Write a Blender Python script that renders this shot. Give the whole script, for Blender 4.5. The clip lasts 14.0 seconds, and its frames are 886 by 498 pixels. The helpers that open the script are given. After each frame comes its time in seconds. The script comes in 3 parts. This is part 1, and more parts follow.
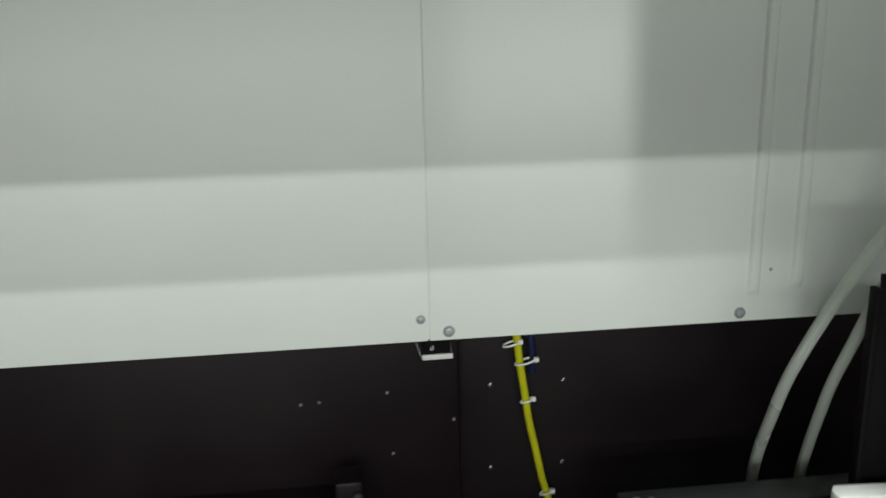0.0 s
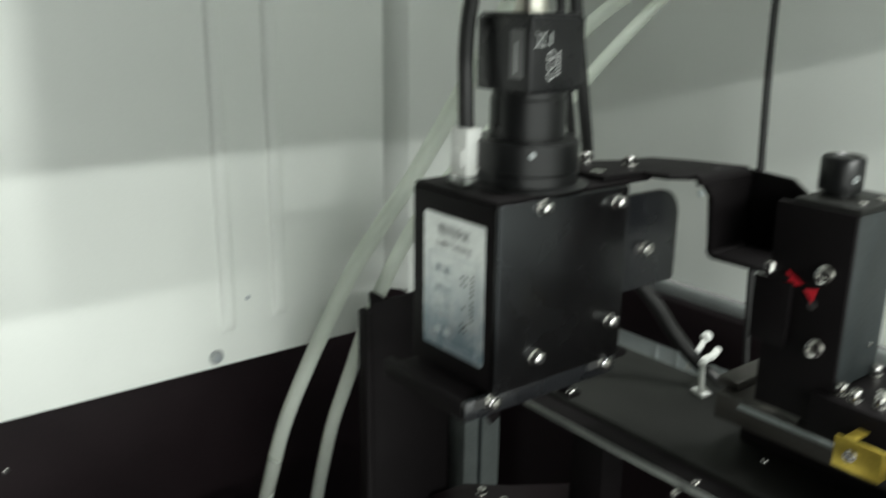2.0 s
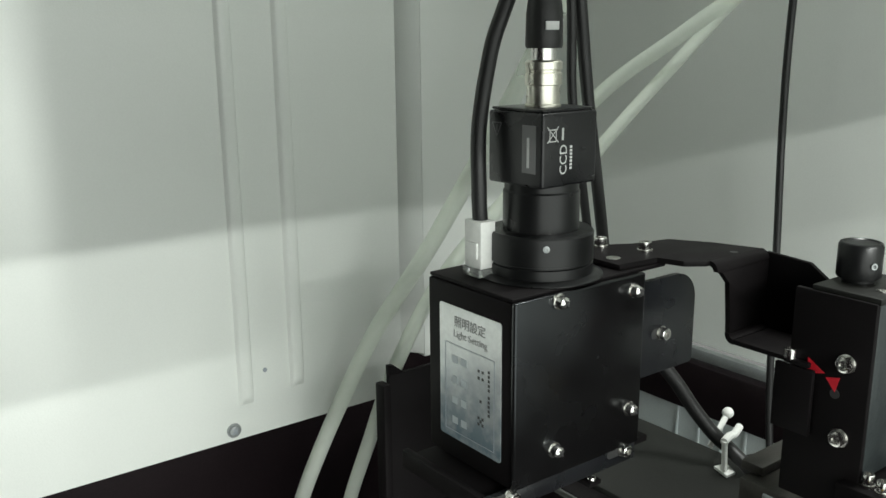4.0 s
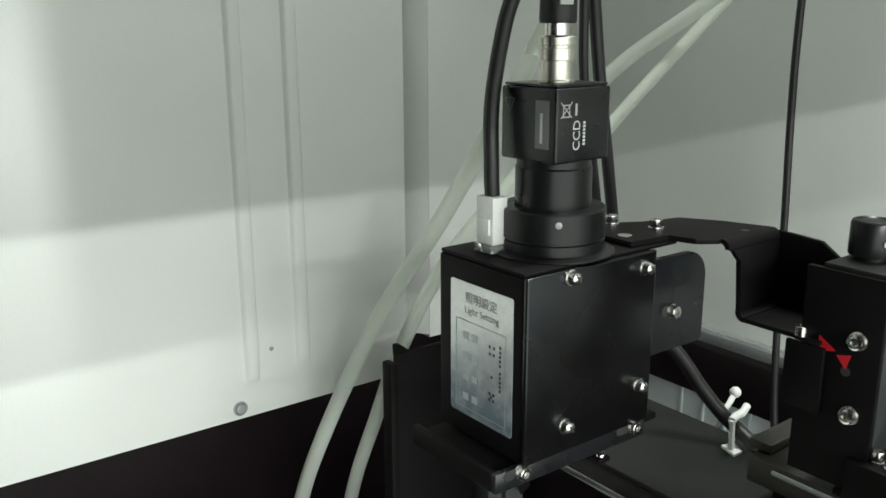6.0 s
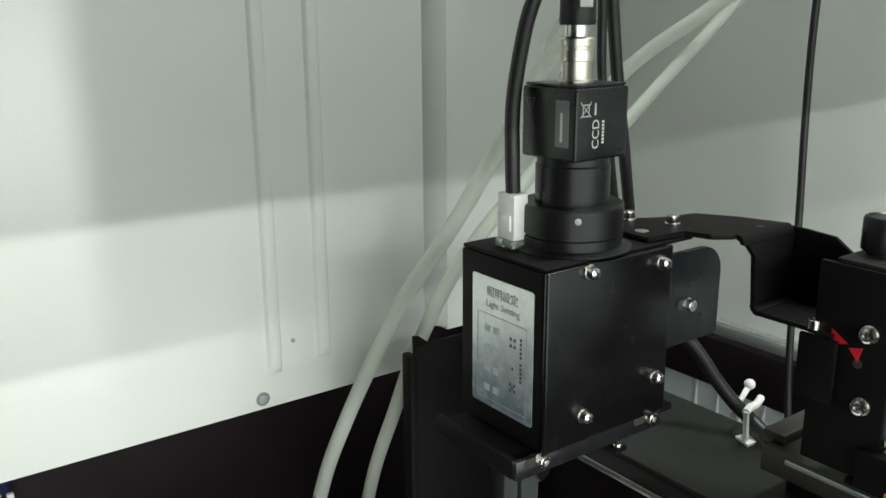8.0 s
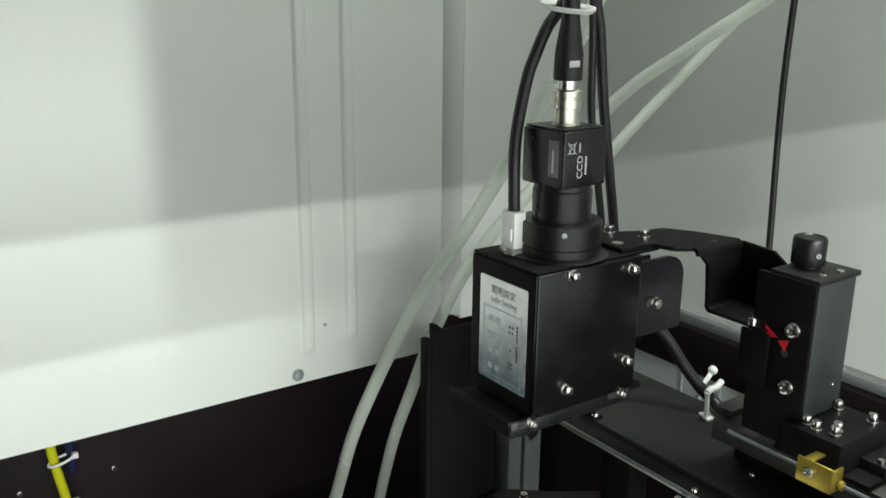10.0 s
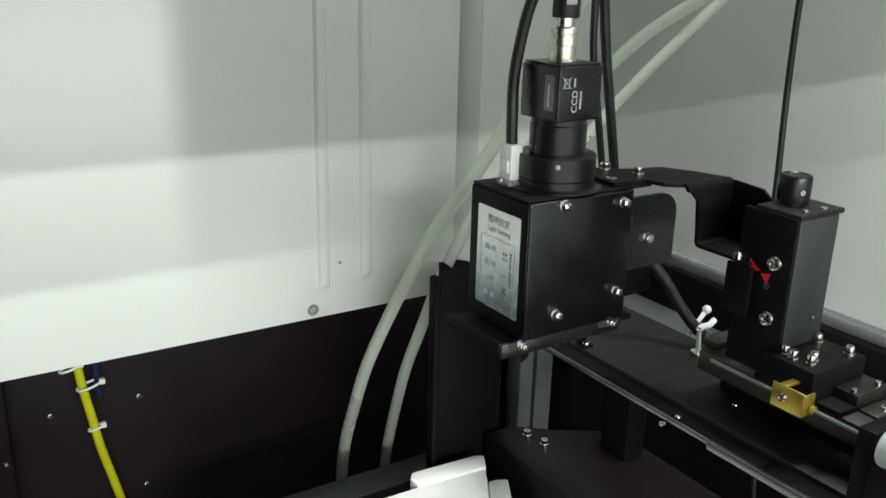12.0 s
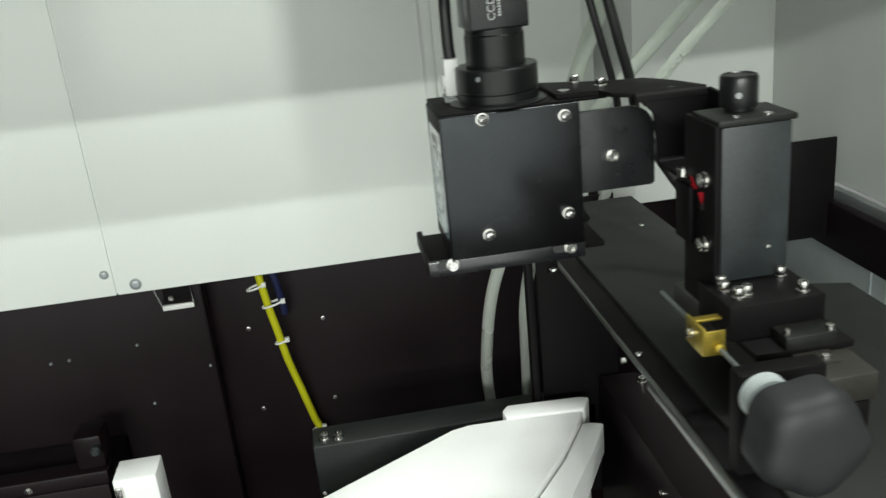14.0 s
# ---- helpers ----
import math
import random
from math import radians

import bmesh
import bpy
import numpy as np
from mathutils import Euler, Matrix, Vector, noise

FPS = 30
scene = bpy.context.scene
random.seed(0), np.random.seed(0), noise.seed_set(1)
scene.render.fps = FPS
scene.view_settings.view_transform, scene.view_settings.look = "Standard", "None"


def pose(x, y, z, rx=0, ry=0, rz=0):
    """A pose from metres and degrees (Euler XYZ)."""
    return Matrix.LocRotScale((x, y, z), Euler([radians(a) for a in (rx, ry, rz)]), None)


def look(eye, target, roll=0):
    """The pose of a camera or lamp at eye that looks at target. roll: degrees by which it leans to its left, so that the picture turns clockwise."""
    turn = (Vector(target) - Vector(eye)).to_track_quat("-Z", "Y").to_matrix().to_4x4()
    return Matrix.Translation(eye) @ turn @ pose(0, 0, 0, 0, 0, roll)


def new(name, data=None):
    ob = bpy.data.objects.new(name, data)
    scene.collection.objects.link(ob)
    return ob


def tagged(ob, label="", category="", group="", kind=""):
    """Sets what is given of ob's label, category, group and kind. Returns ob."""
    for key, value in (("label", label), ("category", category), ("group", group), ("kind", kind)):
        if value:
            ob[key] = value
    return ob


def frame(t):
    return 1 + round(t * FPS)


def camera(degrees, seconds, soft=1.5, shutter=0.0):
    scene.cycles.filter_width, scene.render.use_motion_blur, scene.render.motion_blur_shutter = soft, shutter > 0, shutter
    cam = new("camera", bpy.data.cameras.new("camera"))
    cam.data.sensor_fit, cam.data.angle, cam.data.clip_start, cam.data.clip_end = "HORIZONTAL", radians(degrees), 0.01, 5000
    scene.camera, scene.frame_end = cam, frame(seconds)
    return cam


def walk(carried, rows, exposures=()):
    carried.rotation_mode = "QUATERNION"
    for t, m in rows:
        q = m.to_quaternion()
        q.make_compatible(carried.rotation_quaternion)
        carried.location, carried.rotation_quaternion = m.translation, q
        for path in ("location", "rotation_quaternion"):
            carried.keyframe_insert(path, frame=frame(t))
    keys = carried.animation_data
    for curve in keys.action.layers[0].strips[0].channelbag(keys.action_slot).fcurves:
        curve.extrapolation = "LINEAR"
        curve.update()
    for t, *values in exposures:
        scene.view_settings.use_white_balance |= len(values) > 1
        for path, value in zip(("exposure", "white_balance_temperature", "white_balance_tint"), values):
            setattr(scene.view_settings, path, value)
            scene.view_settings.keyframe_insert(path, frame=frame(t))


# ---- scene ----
cam = camera(53.9, 14.0, shutter=0.7)
PATH = [
    (0, (-0.069, 0.044, 0.548), (0.148, 1.96, 0.016), -1.3),
    (0.5, (-0.029, 0.126, 0.522), (0.219, 2.043, 0.01), 1.1),
    (1, (-0.013, 0.181, 0.512), (0.61, 2.006, -0.021), 1.5),
    (1.5, (0.02, 0.208, 0.513), (1.009, 1.836, -0.095), 1.4),
    (2, (0.05, 0.197, 0.528), (1.233, 1.709, -0.032), 0.8),
    (2.5, (0.06, 0.204, 0.551), (1.305, 1.691, 0.064), -0.2),
    (3, (0.056, 0.201, 0.549), (1.225, 1.759, 0.094), -0.7),
    (5.5, (0.052, 0.201, 0.546), (1.218, 1.747, 0.048), -0.2),
    (6, (0.05, 0.203, 0.544), (1.21, 1.752, 0.04), -0.2),
    (6.5, (0.049, 0.206, 0.542), (1.198, 1.76, 0.028), -0.2),
    (7, (0.049, 0.204, 0.541), (1.195, 1.76, 0.026), -0.4),
    (7.5, (0.047, 0.203, 0.542), (1.186, 1.763, 0.024), -0.4),
    (10, (-0.008, 0.129, 0.579), (1.093, 1.707, 0.033), 0.6),
    (10.5, (-0.02, 0.109, 0.57), (1.062, 1.686, -0.015), 1.6),
    (11, (-0.022, 0.099, 0.569), (1.042, 1.68, -0.038), 2.0),
    (11.5, (-0.018, 0.099, 0.571), (1.028, 1.691, -0.038), 1.9),
    (12, (-0.009, 0.097, 0.568), (1.02, 1.695, -0.057), 1.5),
    (12.5, (0.012, 0.091, 0.563), (0.959, 1.729, -0.086), 0.7),
    (13, (0.075, 0.072, 0.567), (0.765, 1.815, -0.131), -1.0),
    (13.5, (0.144, 0.032, 0.547), (0.516, 1.869, -0.151), -3.7),
    (14, (0.198, 0.012, 0.54), (0.412, 1.88, -0.143), -5.8),
]
EXPOSURES = [(0, -0.58), (0.5, -0.59), (1.0, -0.42), (1.5, -0.12), (2.0, 0.03), (3.0, 0.05), (5.5, 0.11), (7.5, 0.11), (10.0, 0.04), (11.0, 0.04), (12.5, -0.03), (13.5, -0.11), (14.0, -0.12)]
walk(cam, [(t, look(eye, target, roll)) for t, eye, target, roll in PATH], EXPOSURES)

# ---- light ----
world = bpy.data.worlds.new("room")
world.use_nodes = True
scene.world = world
world.node_tree.nodes["Background"].inputs[0].default_value = (0.94, 1.0, 0.945, 1)
world.node_tree.nodes["Background"].inputs[1].default_value = 2.0


def lamp(name, eye, target, sx, sy, watts, colour=(0.96, 1.0, 0.955)):
    data = bpy.data.lights.new(name, "AREA")
    data.shape, data.size, data.size_y, data.energy, data.color = "RECTANGLE", sx, sy, watts, colour
    ob = new(name, data)
    ob.matrix_world = look(eye, target)
    return ob


# two rows of ceiling tubes in the hall, shining in through the front opening
lamp("tube_lamp_far", (-0.7, -3.2, 1.53), (-0.7, 0.74, 0.3), 1.9, 0.02, 62)
lamp("tube_lamp_near", (0.2, -3.2, 1.765), (0.2, 0.74, 0.3), 2.4, 0.02, 60)
# unseen lamp added behind the slot, for a bright patch on the cover panel
lamp("patch_lamp", (0.10, -2.9, 2.40), (0.1, 0.74, 0.6), 0.06, 0.5, 84)
# unseen lamp added overhead to brighten the white casting
lamp("fill_lamp", (0.85, 0.35, 2.60), (0.25, 0.45, 0.1), 0.12, 0.9, 50)


# ---- materials ----
def material(name, colour, rough=0.5, metal=0.0, vary=0.12, grain=400.0, bump=0.05, stain=20.0, coat=0.0, spec=0.5):
    m = bpy.data.materials.new(name)
    m.use_nodes = True
    nt = m.node_tree
    b = nt.nodes["Principled BSDF"]
    tc = nt.nodes.new("ShaderNodeTexCoord")
    n1 = nt.nodes.new("ShaderNodeTexNoise")
    n1.inputs["Scale"].default_value, n1.inputs["Detail"].default_value = stain, 4
    n2 = nt.nodes.new("ShaderNodeTexNoise")
    n2.inputs["Scale"].default_value, n2.inputs["Detail"].default_value = grain, 2
    nt.links.new(tc.outputs["Object"], n1.inputs["Vector"])
    nt.links.new(tc.outputs["Object"], n2.inputs["Vector"])
    mix = nt.nodes.new("ShaderNodeMath")
    mix.operation = "ADD"
    nt.links.new(n1.outputs["Fac"], mix.inputs[0])
    nt.links.new(n2.outputs["Fac"], mix.inputs[1])
    ramp = nt.nodes.new("ShaderNodeMapRange")
    ramp.inputs["From Min"].default_value, ramp.inputs["From Max"].default_value = 0.6, 1.4
    ramp.inputs["To Min"].default_value, ramp.inputs["To Max"].default_value = 1 - vary, 1 + vary
    nt.links.new(mix.outputs[0], ramp.inputs["Value"])
    scale = nt.nodes.new("ShaderNodeVectorMath")
    scale.operation = "SCALE"
    scale.inputs[0].default_value = colour
    nt.links.new(ramp.outputs[0], scale.inputs["Scale"])
    nt.links.new(scale.outputs[0], b.inputs["Base Color"])
    rr = nt.nodes.new("ShaderNodeMapRange")
    rr.inputs["From Min"].default_value, rr.inputs["From Max"].default_value = 0.3, 0.7
    rr.inputs["To Min"].default_value, rr.inputs["To Max"].default_value = max(rough - 0.06, 0.02), min(rough + 0.06, 1)
    nt.links.new(n1.outputs["Fac"], rr.inputs["Value"])
    nt.links.new(rr.outputs[0], b.inputs["Roughness"])
    b.inputs["Metallic"].default_value = metal
    b.inputs["Coat Weight"].default_value = coat
    b.inputs["Specular IOR Level"].default_value = spec
    if bump:
        bp = nt.nodes.new("ShaderNodeBump")
        bp.inputs["Strength"].default_value, bp.inputs["Distance"].default_value = bump, 0.001
        nt.links.new(n2.outputs["Fac"], bp.inputs["Height"])
        nt.links.new(bp.outputs[0], b.inputs["Normal"])
    return m


def ripple(m, scale, strength):
    """Slow waviness of hand-hung sheet metal under the fine paint grain."""
    nt = m.node_tree
    b = nt.nodes["Principled BSDF"]
    fine = b.inputs["Normal"].links[0].from_node
    tc = nt.nodes.new("ShaderNodeTexCoord")
    n = nt.nodes.new("ShaderNodeTexNoise")
    n.inputs["Scale"].default_value, n.inputs["Detail"].default_value = scale, 2
    wide = nt.nodes.new("ShaderNodeBump")
    wide.inputs["Strength"].default_value, wide.inputs["Distance"].default_value = strength, 0.01
    nt.links.new(tc.outputs["Object"], n.inputs["Vector"])
    nt.links.new(n.outputs["Fac"], wide.inputs["Height"])
    nt.links.new(wide.outputs[0], fine.inputs["Normal"])


WHITE = material("white_enamel", (0.735, 0.76, 0.724), 0.34, vary=0.03, grain=900, bump=0.08, stain=7)
ripple(WHITE, 9.0, 0.22)
BLACKSHEET = material("black_enamel_sheet", (0.0102, 0.0064, 0.0077), 0.42, vary=0.35, grain=700, bump=0.06, stain=9, spec=0.18)
ANODISED = material("black_anodised", (0.0062, 0.0052, 0.0056), 0.56, vary=0.25, grain=1500, bump=0.03, stain=30, spec=0.09)
COVER = material("black_satin_cover", (0.0046, 0.0043, 0.0045), 0.25, vary=0.2, grain=2500, bump=0.02, stain=40, spec=0.50)
COVER.node_tree.nodes["Principled BSDF"].inputs["Specular Tint"].default_value = (0.88, 0.95, 1.0, 1)
PLATE = material("charcoal_anodised_plate", (0.0112, 0.0116, 0.0102), 0.46, vary=0.25, grain=900, bump=0.05, stain=25, spec=0.25)
BEAM = material("dark_grey_enamel", (0.0200, 0.0225, 0.0215), 0.40, vary=0.25, grain=700, bump=0.05, stain=12, spec=0.3)
BLASTED = material("blue_grey_blasted_anodised", (0.0090, 0.0096, 0.0112), 0.28, vary=0.15, grain=1800, bump=0.04, stain=50, spec=0.9)
TURNED = material("black_turned_anodised", (0.0075, 0.0078, 0.0080), 0.32, vary=0.2, grain=1800, bump=0.02, stain=60, spec=0.36)
GREYBLACK = material("worn_dark_grey_anodised", (0.023, 0.028, 0.029), 0.42, vary=0.3, grain=900, bump=0.1, stain=60)
CAMBLACK = material("camera_black_paint", (0.007, 0.007, 0.008), 0.28, vary=0.15, grain=1200, bump=0.06, stain=50)
STEEL = material("bright_screw_steel", (0.72, 0.71, 0.68), 0.22, 1.0, vary=0.15, grain=1500, bump=0.05, stain=150)
NICKEL = material("satin_nickel", (0.70, 0.68, 0.60), 0.30, 1.0, vary=0.08, grain=1500, bump=0.03, stain=100)
ALU = material("dull_aluminium", (0.34, 0.36, 0.36), 0.45, 0.55, vary=0.15, grain=800, bump=0.06, stain=40)
BARE = material("bare_milled_aluminium", (0.20, 0.21, 0.20), 0.34, 0.9, vary=0.15, grain=700, bump=0.05, stain=40)
DULL = material("weathered_aluminium", (0.15, 0.17, 0.165), 0.5, 0.3, vary=0.2, grain=500, bump=0.06, stain=30)
GRIP = material("dark_moulded_plastic", (0.0095, 0.0110, 0.0118), 0.60, vary=0.2, grain=1200, bump=0.03, stain=60)
RAILSTEEL = material("oiled_rail_steel", (0.040, 0.037, 0.032), 0.42, 0.35, vary=0.3, grain=900, bump=0.08, stain=60)
BRASS = material("brass_sheet", (0.44, 0.33, 0.055), 0.36, 0.8, vary=0.2, grain=900, bump=0.05, stain=80)
RUBBER = material("black_cable_jacket", (0.009, 0.009, 0.009), 0.45, vary=0.2, grain=900, bump=0.08, stain=60)
YELLOW = material("yellow_cable_jacket", (0.50, 0.50, 0.01), 0.42, vary=0.12, grain=900, bump=0.05, stain=60)
BLUE = material("blue_wire", (0.010, 0.014, 0.055), 0.45, vary=0.1, grain=900, bump=0.0)
NYLON = material("white_nylon", (0.74, 0.75, 0.72), 0.38, vary=0.06, grain=600, bump=0.04, stain=80)
CASTWHITE = material("white_painted_casting", (0.89, 0.90, 0.88), 0.36, vary=0.03, grain=700, bump=0.12, stain=25)
LABEL = material("silver_label_film", (0.72, 0.74, 0.73), 0.20, 0.42, vary=0.12, grain=400, bump=0.02, stain=90)

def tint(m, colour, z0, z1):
    """Blue reflection put into the film's colour, fading out upwards, broken by blotches."""
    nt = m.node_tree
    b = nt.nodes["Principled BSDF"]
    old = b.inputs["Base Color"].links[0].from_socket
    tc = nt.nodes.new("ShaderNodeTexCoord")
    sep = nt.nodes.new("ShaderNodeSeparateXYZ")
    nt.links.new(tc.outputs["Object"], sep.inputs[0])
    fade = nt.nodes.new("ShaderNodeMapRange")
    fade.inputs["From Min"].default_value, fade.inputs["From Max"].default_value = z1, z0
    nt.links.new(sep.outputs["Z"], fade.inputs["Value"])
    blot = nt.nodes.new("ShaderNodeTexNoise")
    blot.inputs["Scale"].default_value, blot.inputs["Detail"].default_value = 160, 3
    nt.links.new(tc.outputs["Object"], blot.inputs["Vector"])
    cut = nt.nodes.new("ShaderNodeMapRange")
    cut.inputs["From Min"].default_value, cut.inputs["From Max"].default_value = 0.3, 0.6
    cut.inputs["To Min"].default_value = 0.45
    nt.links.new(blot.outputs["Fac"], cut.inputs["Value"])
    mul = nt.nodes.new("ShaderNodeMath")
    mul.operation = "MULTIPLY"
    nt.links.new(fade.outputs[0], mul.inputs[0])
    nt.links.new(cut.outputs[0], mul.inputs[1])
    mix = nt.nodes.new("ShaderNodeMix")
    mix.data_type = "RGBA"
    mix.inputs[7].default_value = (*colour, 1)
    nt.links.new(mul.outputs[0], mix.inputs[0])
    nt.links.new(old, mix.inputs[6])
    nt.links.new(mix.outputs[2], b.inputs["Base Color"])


# bluish reflection painted into the lower part of the label colour
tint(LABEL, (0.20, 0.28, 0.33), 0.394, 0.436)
# INK is print, and flat dark marks for shade in slots, holes, recesses
INK = material("dark_print_and_hole_shade", (0.03, 0.03, 0.03), 0.5, vary=0.1, bump=0)
GREYINK = material("pale_grey_print", (0.30, 0.33, 0.36), 0.45, vary=0.1, bump=0)
WHITEINK = material("white_print", (0.52, 0.53, 0.52), 0.5, vary=0.05, bump=0)
DIMINK = material("dim_grey_print", (0.15, 0.15, 0.15), 0.5, vary=0.05, bump=0)
PALEINK = material("faint_print", (0.37, 0.41, 0.43), 0.4, vary=0.1, bump=0)
MIDINK = material("mid_grey_print", (0.22, 0.22, 0.22), 0.5, vary=0.05, bump=0)
RED = material("red_sticker", (0.55, 0.012, 0.025), 0.42, vary=0.08, grain=700, bump=0.02)
PALE = material("pale_grey_plastic", (0.55, 0.60, 0.60), 0.4, vary=0.08, grain=600, bump=0.05, stain=80)
# colours of the added unseen hood: white to bounce light, grey to hold it
HOODWHITE = material("added_hood_white", (0.66, 0.68, 0.66), 0.5, vary=0.05, grain=60, bump=0, stain=3)
HOODGREY = material("added_hood_grey", (0.26, 0.27, 0.26), 0.6, vary=0.05, grain=60, bump=0, stain=3)

# translucent hose: pale greenish white, slightly see-through
HOSE = material("milky_hose", (0.83, 0.875, 0.80), 0.30, vary=0.03, grain=300, bump=0.0, stain=12)
HOSE.node_tree.nodes["Principled BSDF"].inputs["Transmission Weight"].default_value = 0.60
HOSE.node_tree.nodes["Principled BSDF"].inputs["IOR"].default_value = 1.06
# clear plastic of the plug socket
CLEAR = material("clear_plastic", (0.85, 0.88, 0.86), 0.15, vary=0.03, grain=300, bump=0.02)
CLEAR.node_tree.nodes["Principled BSDF"].inputs["Transmission Weight"].default_value = 0.85


# ---- building blocks ----
def finish(bm, mat, smooth=None):
    me = bpy.data.meshes.new("mesh")
    bmesh.ops.recalc_face_normals(bm, faces=bm.faces)
    bm.to_mesh(me)
    bm.free()
    me.materials.append(mat)
    if smooth is not None:
        me.polygons.foreach_set("use_smooth", [True] * len(me.polygons))
        me.set_sharp_from_angle(angle=radians(smooth))
    return me


def part(name, bm, mat, parent=None, label="", smooth=35):
    ob = new(name, finish(bm, mat, smooth))
    if parent is not None:
        ob.parent = parent
    if label:
        ob["label"] = label
    return ob


def thing(name, label, category, group="", kind="", at=(0, 0, 0)):
    ob = new(name)
    ob.location = at
    ob.empty_display_size = 0.01
    return tagged(ob, label, category, group, kind)


def box(x0, x1, y0, y1, z0, z1, bevel=0.0, seg=2, bm=None, turn=None):
    own = bmesh.new()
    bmesh.ops.create_cube(own, size=1)
    m = Matrix.Translation(((x0 + x1) / 2, (y0 + y1) / 2, (z0 + z1) / 2)) @ Matrix.Diagonal((abs(x1 - x0), abs(y1 - y0), abs(z1 - z0), 1))
    own.transform(m)
    if bevel:
        bmesh.ops.bevel(own, geom=own.edges[:], offset=bevel, segments=seg, profile=0.5, affect="EDGES")
    if turn is not None:
        own.transform(turn)
    return join(bm, own)


def join(bm, own):
    if bm is None:
        return own
    me = bpy.data.meshes.new("tmp")
    own.to_mesh(me)
    own.free()
    bm.from_mesh(me)
    bpy.data.meshes.remove(me)
    return bm


def axis_turn(axis):
    return Vector((0, 0, 1)).rotation_difference(Vector(axis)).to_matrix().to_4x4()


def lathe(profile, at, axis=(0, 0, 1), n=32, bm=None):
    """profile: (radius, height) pairs from bottom to top, spun round the axis."""
    own = bmesh.new()
    rings = []
    for r, h in profile:
        if r < 1e-6:
            rings.append([own.verts.new((0, 0, h))])
        else:
            rings.append([own.verts.new((r * math.cos(2 * math.pi * k / n), r * math.sin(2 * math.pi * k / n), h)) for k in range(n)])
    for a, b in zip(rings, rings[1:]):
        for k in range(n):
            j = (k + 1) % n
            if len(a) == 1 and len(b) == 1:
                continue
            if len(a) == 1:
                own.faces.new((a[0], b[j], b[k]))
            elif len(b) == 1:
                own.faces.new((a[k], a[j], b[0]))
            else:
                own.faces.new((a[k], a[j], b[j], b[k]))
    if len(rings[0]) > 1:
        own.faces.new(rings[0][::-1])
    if len(rings[-1]) > 1:
        own.faces.new(rings[-1])
    own.transform(Matrix.Translation(at) @ axis_turn(axis))
    return join(bm, own)


def smooth_line(points, steps=8):
    pts = [Vector(p) for p in points]
    out = []
    for i in range(len(pts) - 1):
        p0, p1, p2, p3 = pts[max(i - 1, 0)], pts[i], pts[i + 1], pts[min(i + 2, len(pts) - 1)]
        for k in range(steps):
            t = k / steps
            out.append(0.5 * ((2 * p1) + (p2 - p0) * t + (2 * p0 - 5 * p1 + 4 * p2 - p3) * t * t + (3 * p1 - p0 - 3 * p2 + p3) * t ** 3))
    out.append(pts[-1])
    return out


def sweep(points, radius, n=14, steps=8, bm=None, flat=1.0):
    """A round (or flattened) cord along a smooth line."""
    line = smooth_line(points, steps)
    own = bmesh.new()
    tangent0 = (line[1] - line[0]).normalized()
    side = tangent0.orthogonal().normalized()
    rings = []
    for i, p in enumerate(line):
        tan = (line[min(i + 1, len(line) - 1)] - line[max(i - 1, 0)]).normalized()
        side = (side - tan * side.dot(tan)).normalized()
        other = tan.cross(side)
        rings.append([own.verts.new(p + radius * (math.cos(2 * math.pi * k / n) * side + flat * math.sin(2 * math.pi * k / n) * other)) for k in range(n)])
    for a, b in zip(rings, rings[1:]):
        for k in range(n):
            j = (k + 1) % n
            own.faces.new((a[k], a[j], b[j], b[k]))
    own.faces.new(rings[0][::-1])
    own.faces.new(rings[-1])
    return join(bm, own)


def prism(outline, depth, place, bevel=0.0, bm=None):
    """A flat outline (u, v) made depth thick; place takes local (u, v, w) to the world."""
    own = bmesh.new()
    low = [own.verts.new((u, v, 0)) for u, v in outline]
    high = [own.verts.new((u, v, depth)) for u, v in outline]
    own.faces.new(low[::-1])
    own.faces.new(high)
    for k in range(len(low)):
        j = (k + 1) % len(low)
        own.faces.new((low[k], low[j], high[j], high[k]))
    if bevel:
        bmesh.ops.bevel(own, geom=own.edges[:], offset=bevel, segments=2, profile=0.5, affect="EDGES")
    own.transform(place)
    return join(bm, own)


def rounded(u0, u1, v0, v1, radii, n=6):
    """Outline of a rectangle with corner radii (u0v0, u1v0, u1v1, u0v1)."""
    out = []
    corners = ((u0, v0, 180), (u1, v0, 270), (u1, v1, 0), (u0, v1, 90))
    for (u, v, a0), r in zip(corners, radii):
        if r <= 0:
            out.append((u, v))
            continue
        cu = u + r if u == u0 else u - r
        cv = v + r if v == v0 else v - r
        for k in range(n + 1):
            a = radians(a0 + 90 * k / n)
            out.append((cu + r * math.cos(a), cv + r * math.sin(a)))
    return out


XZ = Matrix(((1, 0, 0, 0), (0, 0, -1, 0), (0, 1, 0, 0), (0, 0, 0, 1)))   # u along x, v along z, depth towards -y
YZ = Matrix(((0, 0, -1, 0), (-1, 0, 0, 0), (0, 1, 0, 0), (0, 0, 0, 1)))  # u along -y, v along z, depth towards -x


